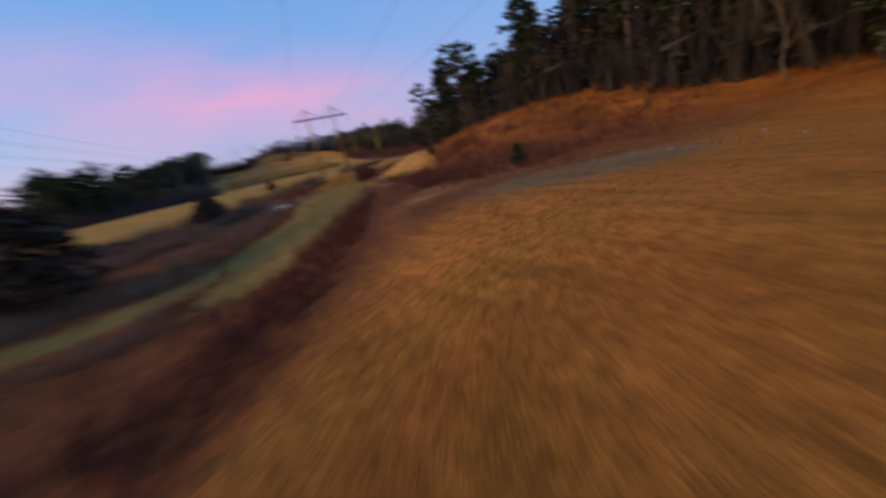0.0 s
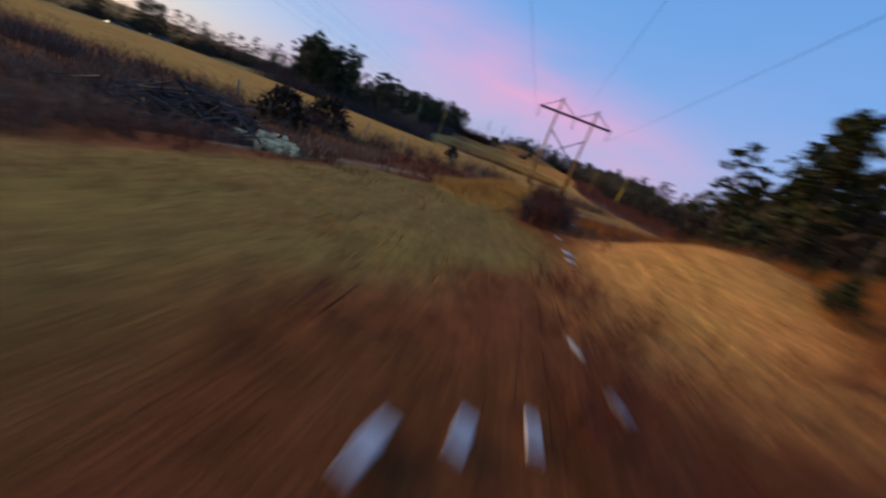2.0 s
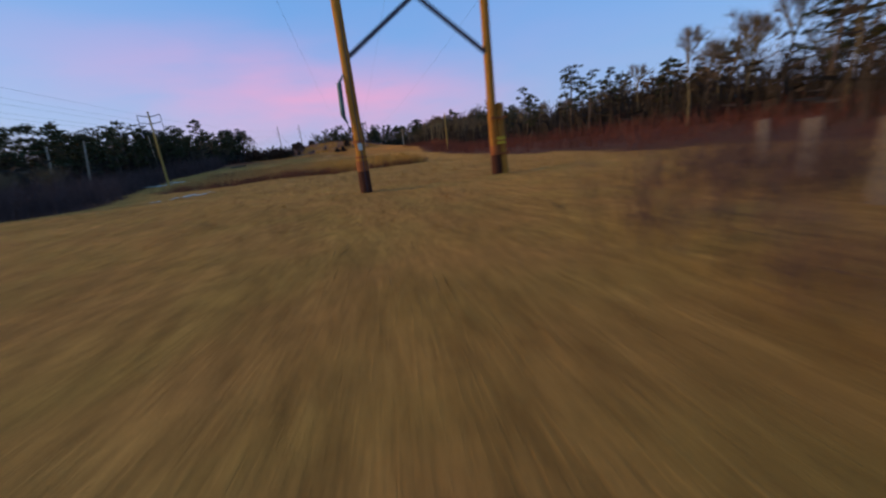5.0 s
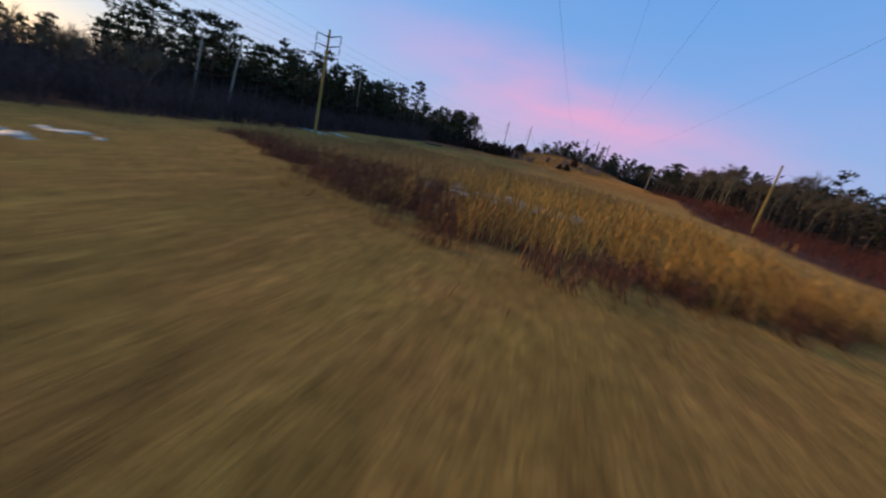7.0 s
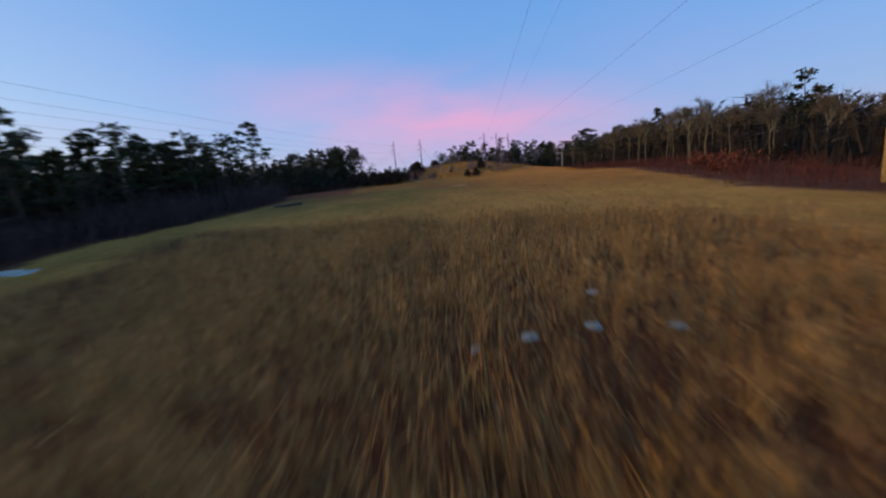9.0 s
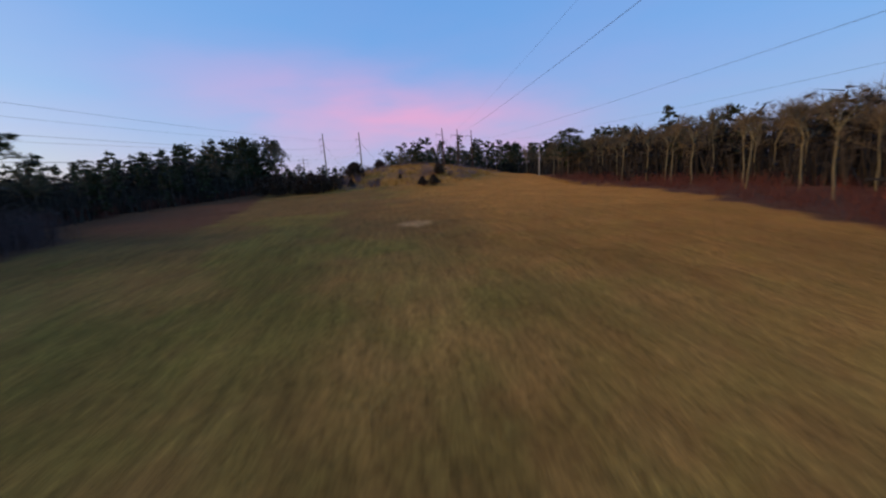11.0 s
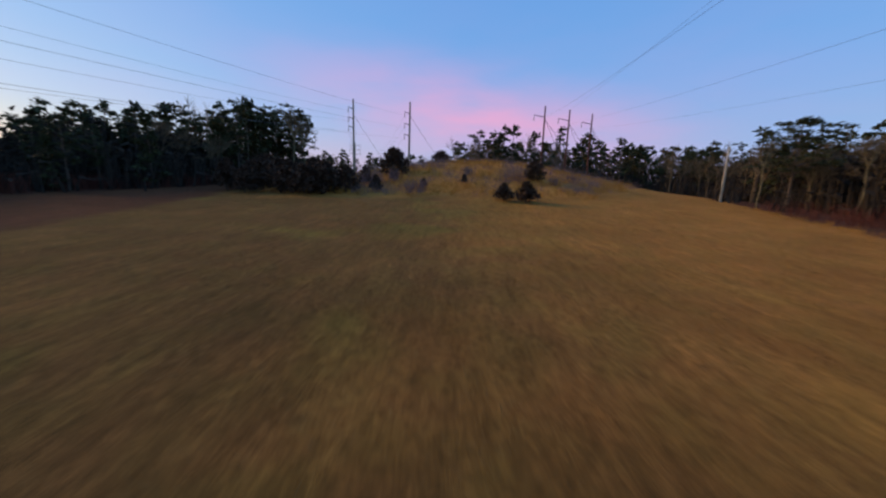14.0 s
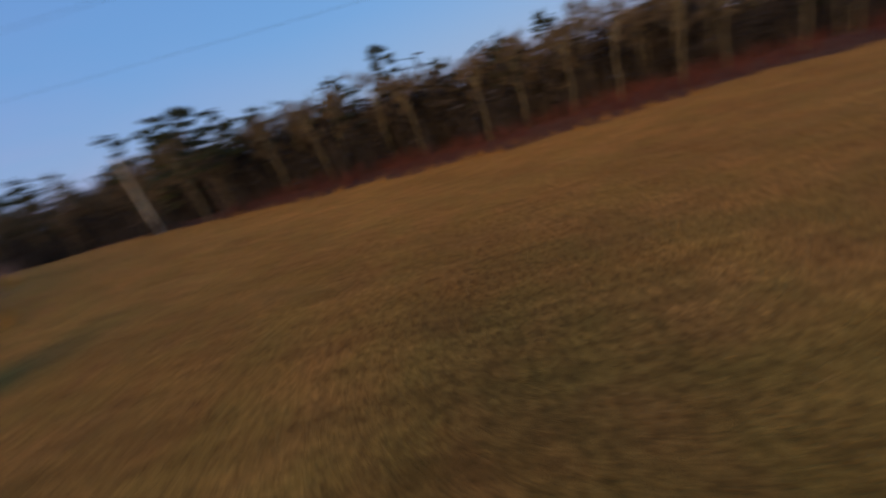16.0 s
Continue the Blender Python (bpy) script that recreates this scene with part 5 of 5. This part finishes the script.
scatter("brush", LOW, spots(2300, -15, 10, 18, 32, reed_front, (0.7, 1.1), (0.7, 1.0), 55), M_STEM, "dark russet stems along the reed bed's front", "brush")
def dark_stems(x, y):
    return zones(x, y)["marsh"] * smooth(-x, 0, 3.0) * (1 - smooth(y + 0.5 * x, 24, 29)) * smooth(patches(x, y, 1.5, 23.0), 0.25, 0.5)


scatter("brush", LOW, spots(3800, -18, 0, 19, 38, dark_stems, (0.8, 1.25), (0.6, 0.9), 57), M_STEM, "dark russet dead stems among thin reeds", "brush")
scatter("dead_grass", [blades_template(s, 12, 0.35, 0.016, 0.10, 0.5) for s in (7, 8)], spots(500, -12, 6, 18, 28, lambda x, y: reed_front(x, y + 0.8) * smooth(patches(x, y, 0.9, 3.0), 0.55, 0.7), (0.7, 1.1), (0.7, 1.0), 56), M_ORANGE, "orange grass tufts before the reeds", "grass")
BOLD = [reed_template(s, 4, 1.35, 0.015) for s in (6, 7, 8)]
scatter("tall_reeds", BOLD, spots(3600, -18, 12, 18, 60, lambda x, y: reedy(x, y) * 0.8 * (1 - faded(x, y)), (0.8, 1.1), (0.7, 0.95), 53), M_REED, "scattered taller pale reed stalks", "reeds")

TALL = [blades_template(s, 12, 0.5, 0.016, 0.10, 0.4) for s in (1, 2, 3)]
scatter("marsh_grass", TALL, spots(7000, -14, 12, 32, 60, lambda x, y: zones(x, y)["marsh"] * smooth(abs(x - 0.5 - 0.1 * (y - 38)), 1.0, 5.0), (0.7, 1.1), (0.5, 0.9), 65), M_REED_BROWN, "fine brown marsh grass between reeds", "grass")
SHORT = [blades_template(s, 6, 0.13, 0.012, 0.06, 0.6) for s in (4, 5, 6)]


def orange_grass(x, y):
    z = zones(x, y)
    return z["bracken"] * (1 - z["sand"]) * (1 - z["track"]) * (1 - z["lane"]) * smooth(patches(x, y, 2.8, 13.0), 0.25, 0.5)


def hill_grass(x, y):
    return zones(x, y)["hill"] * (1 - smooth(patches(x, y, 2.0, 9.0), 0.45, 0.65))


scatter("dead_grass", TALL, spots(9000, -6, 16, -76, -18, orange_grass, (0.7, 1.2), (0.7, 1.1), 48), M_ORANGE, "knee-high orange dead grass on the bank", "grass")
scatter("dead_grass", TALL, spots(9000, -22, 32, 131, 166, hill_grass, (0.9, 1.6), (0.8, 1.2), 49), M_GOLD, "tall golden dead grass on the hill", "grass")
scatter("dead_grass", TALL, spots(2600, 6, 32, 100, 140, lambda x, y: 1 - smooth(abs(x - edge(RIGHT_EDGE, y) + 0.4), 0.5, 1.6), (0.7, 1.2), (0.7, 1.1), 50), M_GOLD, "strip of golden dead grass along the field edge", "grass")
scatter("straw_grass", TALL, spots(4200, -11, -4, -42, -29, lambda x, y: zones(x, y)["straw"], (0.7, 1.2), (0.5, 0.8), 51), M_STRAW, "flattened pale straw tufts", "grass")


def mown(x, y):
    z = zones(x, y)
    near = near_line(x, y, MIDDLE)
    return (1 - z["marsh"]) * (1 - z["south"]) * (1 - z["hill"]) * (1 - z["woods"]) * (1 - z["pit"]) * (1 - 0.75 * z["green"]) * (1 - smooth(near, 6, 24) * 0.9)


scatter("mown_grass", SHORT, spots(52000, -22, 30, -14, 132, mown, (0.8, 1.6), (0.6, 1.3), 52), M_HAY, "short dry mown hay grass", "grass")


scatter("weed_tufts", SHORT, spots(5200, -30, 6, -68, -26, lambda x, y: zones(x, y)["south"] * (1 - zones(x, y)["track"]) * smooth(patches(x, y, 1.4, 17.0), 0.4, 0.6), (1.2, 2.4), (0.7, 1.3), 54), M_ORANGE, "sparse orange weed tufts among brambles", "weeds")


# ---- small things on the ground ----
def draped(name, cx, cy, rx, ry, material, label, category, lift=0.03, seed=0, rag=0.28):
    """A thin irregular sheet lying on the ground, with a rounded rim."""
    r = np.random.default_rng(seed)
    ph = r.uniform(0, 6.28, 5)
    rings, n = (0.0, 0.3, 0.6, 0.85, 1.0, 1.04), 40
    v, f = [], []
    for k, s in enumerate(rings):
        for q in range(n):
            a = 2 * np.pi * q / n
            w = 1 + rag * (0.5 * np.sin(2 * a + ph[0]) + 0.4 * np.sin(3 * a + ph[1]) + 0.35 * np.sin(5 * a + ph[2]) + 0.3 * np.sin(9 * a + ph[3]))
            x, y = cx + rx * s * w * np.cos(a), cy + ry * s * w * np.sin(a)
            v.append((x, y, float(surface(x, y)) + (lift if k < len(rings) - 1 else -0.08)))
    for k in range(len(rings) - 1):
        for q in range(n):
            f.append((k * n + q, k * n + (q + 1) % n, (k + 1) * n + (q + 1) % n, (k + 1) * n + q))
    ob = mesh_object(name, v, f, material, smooth_shade=True)
    return tagged(ob, label, category)


def ice_sheet(x0, x1, y0, y1, step, seed, gain=1.15, within=0.25):
    """A ragged frozen sheet with holes, worked out on a fine net over the hollow."""
    xs, ys = np.arange(x0, x1, step), np.arange(y0, y1, step)
    x, y = (a.ravel() for a in np.meshgrid(xs, ys))
    rag = (patches(x, y, 0.42, seed) - 0.5) * 1.5 + (patches(x, y, 0.15, seed + 3) - 0.5) * 1.1
    w = iced(x, y)
    on = (w >= within) & (w * gain + rag > 0.5)
    n = len(xs)
    i, j = (a.ravel() for a in np.meshgrid(np.arange(n - 1), np.arange(len(ys) - 1)))
    a = j * n + i
    quads = np.stack([a, a + 1, a + n + 1, a + n], 1)
    quads = quads[on[quads].sum(1) >= 3]
    used, back = np.unique(quads, return_inverse=True)
    rim = np.bincount(quads.ravel(), minlength=n * len(ys))[used] < 4
    v = np.stack([x[used], y[used], surface(x[used], y[used]) + np.where(rim, -0.02, 0.045)], 1)
    ob = mesh_object("ice_sheet", v, back.reshape(-1, 4), M_ICE, smooth_shade=True)
    return tagged(ob, "thin cloudy ice sheet with ragged holes among reeds", "ice")


ice_sheet(-5.5, 5.6, 26.6, 33.4, 0.09, 2.0, within=0.0)
ice_sheet(-16.6, -10.2, 17.6, 23.2, 0.07, 5.0, 0.52)["kind"] = "stuff"
ice_sheet(-2.7, 1.9, 42.0, 45.0, 0.04, 7.0, 0.62)["kind"] = "stuff"
for k, (cx, cy, rx, ry) in enumerate(ICE[12:14]):
    draped("ice_patch", cx, cy, rx, ry, M_ICE, "thin cloudy ice between dry reeds", "ice", 0.045, 60 + k, 0.4)["group"] = "frozen puddles"

# pile of cut branches with pale split logs on top
pile = thing("brush_pile", "heap of dead grey branches beside the track", "brush pile", (-16.2, -41.2, hz(-16.2, -41.2)))
r = np.random.default_rng(71)
sticks = Tris()
for _ in range(420):
    x, y = r.normal() * 1.3, r.normal() * 0.8
    hgt = 1.0 * np.exp(-(x / 1.9) ** 2 - (y / 1.3) ** 2) * r.random()
    a, ln, tilt = r.uniform(0, 6.28), r.uniform(0.6, 2.0), r.normal() * 0.22
    d = np.array((np.cos(a), np.sin(a) * 0.7, tilt)) * ln / 2
    c = np.array((x, y, hgt + 0.08 + abs(d[2]) * 0.8))
    sticks.limb(c - d, c + d, r.uniform(0.012, 0.05), 0.008, 4)
sticks.make("tangle", M_STICK, pile)
for k in range(9):
    x, y = r.uniform(1.2, 2.6), r.uniform(-0.8, 0.2)
    a, ln = r.uniform(-0.5, 0.9), r.uniform(0.5, 0.95)
    bm = rod(bmesh.new(), (x - ln / 2 * math.cos(a), y - ln / 2 * math.sin(a), 0.62 - 0.16 * x + 0.1 * k / 3), (x + ln / 2 * math.cos(a), y + ln / 2 * math.sin(a), 0.60 - 0.16 * x + 0.1 * k / 3 + 0.05), r.uniform(0.13, 0.19), None, 9)
    part("split_log", bm, M_WOOD_CUT, pile, "pale split log")

log2 = thing("fallen_log", "dark fallen trunk at the wood's edge", "log", (-18.6, 77.5, hz(-18.6, 77.5)))
part("trunk", pole_mesh(bmesh.new(), 0, 0, -1.6, 1.6, 0.17, 0.12, sides=10), M_STICK, log2).matrix_basis = pose(0, 0, 0.15, 87, 0, 80)


def board(x, y, w, l, turn, tip):
    """A scrap of sawn board, bevelled, half sunk in the weeds."""
    bm = bmesh.new()
    bmesh.ops.create_cube(bm, size=1)
    bmesh.ops.scale(bm, vec=(w, l, 0.035), verts=bm.verts)
    bmesh.ops.bevel(bm, geom=bm.edges, offset=0.006, segments=1, affect="EDGES")
    me = bpy.data.meshes.new("scrap_board")
    bm.to_mesh(me)
    bm.free()
    me.materials.append(M_BOARD)
    ob = new("scrap_board", me)
    ob.matrix_basis = pose(x, y, float(surface(x, y)) + 0.05, tip, tip * 0.6, turn)
    return tagged(ob, "white scrap board lying in the weeds", "board", "scattered boards")


for k, (x, y, w, l, turn, tip) in enumerate(((-7.3, -52.3, 0.12, 0.2, 30, 4), (-9.2, -55.5, 0.16, 0.22, 5, 6), (-7.6, -54.1, 0.08, 0.34, 35, 5), (-7.1, -51.6, 0.1, 0.3, 35, 3), (-7.2, -53.2, 0.1, 0.42, 30, 4), (-6.9, -53.2, 0.07, 0.4, 35, 4), (-4.7, -52.2, 0.1, 0.4, 50, 4),
                              (-8.7, -49.9, 0.2, 0.32, -20, 4), (-8.3, -49.6, 0.2, 0.26, -15, 6), (-7.9, -49.4, 0.17, 0.32, 0, 3), (-7.2, -48.8, 0.2, 0.28, 20, 5), (-7.3, -48.0, 0.07, 0.3, 25, 4), (-6.35, -43.75, 0.3, 0.26, 40, 4), (-6.3, -43.25, 0.34, 0.28, 25, 7), (-6.2, -41.6, 0.26, 0.2, 60, 5), (-5.0, -37.3, 0.12, 0.5, 65, 3), (-5.0, -38.0, 0.1, 0.5, 60, 3), (-8.1, -34.3, 0.1, 0.2, 0, 5), (-8.5, -34.9, 0.1, 0.25, -15, 5), (-6.2, -59.1, 0.07, 0.3, 70, 3), (-3.4, -30.4, 0.4, 0.25, 30, 6), (-3.0, -31.2, 0.3, 0.3, 70, 5))):
    small = 0.55 if 1 < k < 7 else 0.72
    board(x, y, w * small * 0.8, l * small, turn, tip)

# old fence posts
post = tagged(mesh_object("fence_post", np.zeros((3, 3)), [(0, 1, 2)], M_POLE_GREY), "weathered grey wooden fence post in brush", "fence post", "old fence")
bm = pole_mesh(bmesh.new(), 0, 0, -0.3, 1.0, 0.075, 0.06, sides=8)
me = bpy.data.meshes.new("fence_post")
bm.to_mesh(me)
bm.free()
me.materials.append(M_POLE_GREY)
post.data = me
FENCE = ((-25.3, -27.3), (-23.9, -25.2), (-21, -23.4), (-18.2, -22.2), (-15.5, -21), (-11.4, -19.1), (-8.8, -17.6), (-0.9, -12.2), (0.6, -11), (2.4, -9.6), (4.2, -8.0), (6.0, -6.2))
for k, (x, y) in enumerate(FENCE):
    m = pose(x, y, hz(x, y), rng.normal() * 4, rng.normal() * 4, rng.uniform(0, 360))
    if k == 0:
        post.matrix_basis = m
    else:
        copy_thing(post, m)
yp = thing("marker_post", "short yellow marker post beside the track", "marker post", (-2.6, -25.8, hz(-2.6, -25.8)))
part("post", pole_mesh(bmesh.new(), 0, 0, -0.3, 0.5, 0.05, 0.045, sides=10), M_YELLOW, yp)

# dead leaning branch over the track
snag = thing("dead_branch", "bare dead branch leaning over weeds", "branch", (-9.0, -31.2, hz(-9.0, -31.2)))
t = Tris()
r = np.random.default_rng(91)
grow(t, r, np.array((0.6, -0.8, 0.0)), np.array((-0.6, 0.7, 0.38)), 1.6, 0.045, 3)
grow(t, r, np.array((0.0, 0.3, 0.0)), np.array((0.1, 0.6, 0.75)), 1.0, 0.03, 3)
t.make("branch", M_STICK, snag)


def bush(x, y, tall, seed, material, label):
    b = thing("bush", label, "bush", (x, y, hz(x, y)), group="single bushes")
    v, f = shrub_template(seed, tall, 70, 7)
    mesh_object("stem_clump", v, f, material, b)
    return b


for k, (x, y, tall) in enumerate(((-6.6, -39.3, 0.7), (-5.9, -38.4, 0.9), (-6.3, -37.4, 0.8), (-5.4, -37.4, 0.8))):
    bush(x, y, tall, 101 + k, (M_BRUSH_GREY, M_BRUSH)[k % 2], ("bare grey-brown bush on the straw mound", "bare red-brown bush on the straw mound")[k % 2])
for k, (x, y, tall) in enumerate(((-6.85, -39.9, 0.7), (-6.5, -40.2, 0.8), (-5.8, -39.4, 0.85), (-6.4, -38.4, 0.9))):
    bush(x, y, tall, 131 + k, (M_BRUSH_GREY, M_BRUSH)[k % 2], ("bare grey-brown bush on the straw mound", "bare red-brown bush on the straw mound")[k % 2])
for k, (x, y, tall) in enumerate(((-3.7, 132.6, 1.5), (-2.6, 133.2, 1.3), (6.9, 138.4, 1.7), (8.4, 139.2, 1.5), (-8.4, 137.4, 1.8), (-9.8, 136.2, 1.6), (-6.4, 138.6, 1.5), (12.4, 138.4, 1.2), (15.2, 140.6, 1.2), (2.6, 140.6, 1.3))):
    bush(x, y, tall, 141 + k, M_SHRUB, "rounded mauve-grey leafless shrub on the hill")
for k, (x, y) in enumerate(((25.5, 76), (24.5, 72.5), (27, 74), (24, 69.5))):
    b = bush(x, y, 1.5, 110 + k, M_BRUSH, "oak bush holding dead russet leaves")
    lv = Tris()
    r = np.random.default_rng(120 + k)
    for _ in range(420):
        c = r.normal(size=3) * (0.6, 0.6, 0.4) + (0, 0, 1.0)
        n1, n2 = r.normal(size=3) * 0.07, r.normal(size=3) * 0.05
        lv.leaf(c, n1, n2)
    lv.make("leaves", M_OAK_LEAF, b)

# snapped pale trunk at the east wood's edge
sx, sy = 33.0, 140.5
trunk = thing("dead_birch", "pale snapped birch trunk at the wood's edge", "dead tree", (sx, sy, hz(sx, sy)))
part("stem", pole_mesh(bmesh.new(), 0, 0, -0.4, 6.5, 0.17, 0.1, (0.2, 0.1), 10), mat("pale_birch", (0.62, 0.55, 0.4), (0.25, 0.2, 0.14), 1.5, 10, 0.8, 0.01), trunk)

# stones and clods near the bare ground
for k in range(16):
    r = np.random.default_rng(200 + k)
    x, y, s = r.uniform(-8.5, -3), r.uniform(-72, -58), r.uniform(0.03, 0.08)
    bm = bmesh.new()
    bmesh.ops.create_icosphere(bm, subdivisions=1, radius=s)
    for v in bm.verts:
        v.co *= 1 + 0.35 * (r.random() - 0.5)
        v.co.z *= 0.6
    me = bpy.data.meshes.new("stone")
    bm.to_mesh(me)
    bm.free()
    me.materials.append(M_ROCK)
    st = new("stone", me)
    st.matrix_basis = pose(x, y, float(surface(x, y)) + 0.01)
    tagged(st, "small dark stone on bare dirt", "stone", "loose stones")


# ---- far road with cars and houses ----
def car(x, y, turn, paint, label, lit):
    c = thing("car", label, "car", (x, y, hz(x, y)), turn, "cars on the far road")
    bm = bmesh.new()
    prof = ((-2.2, 0.35), (-2.25, 0.75), (-1.9, 0.95), (-1.1, 1.0), (-0.5, 1.42), (1.0, 1.45), (1.75, 1.0), (2.2, 0.9), (2.25, 0.35))
    sides_ = [[bm.verts.new((px_, sy_, pz_)) for px_, pz_ in prof] for sy_ in (-0.85, 0.85)]
    bm.faces.new(sides_[0])
    bm.faces.new(sides_[1][::-1])
    for k in range(len(prof)):
        bm.faces.new((sides_[0][k - 1], sides_[1][k - 1], sides_[1][k], sides_[0][k]))
    body = part("body", bm, paint, c)
    for sy_ in (-1, 1):
        part("side_window", bar(bmesh.new(), (-0.55, sy_ * 0.86, 1.2), (1.2, sy_ * 0.86, 1.2), 0.02, 0.32), M_WINDOW, body)
        part("headlight", rod(bmesh.new(), (-2.22, sy_ * 0.6, 0.72), (-2.3, sy_ * 0.6, 0.72), 0.13, 0.12, 10), M_LAMP if lit else M_WHITE, body)
        for wx in (-1.4, 1.4):
            part("wheel", rod(bmesh.new(), (wx, sy_ * 0.72, 0.33), (wx, sy_ * 0.9, 0.33), 0.33, 0.33, 14), M_TYRE, c)
    return c


car(-91, 27, 42, M_CAR, "dark car with lit headlights on the far road", True)
car(-101, 47, 42, M_CAR_WHITE, "white car with lit headlights on the far road", True)
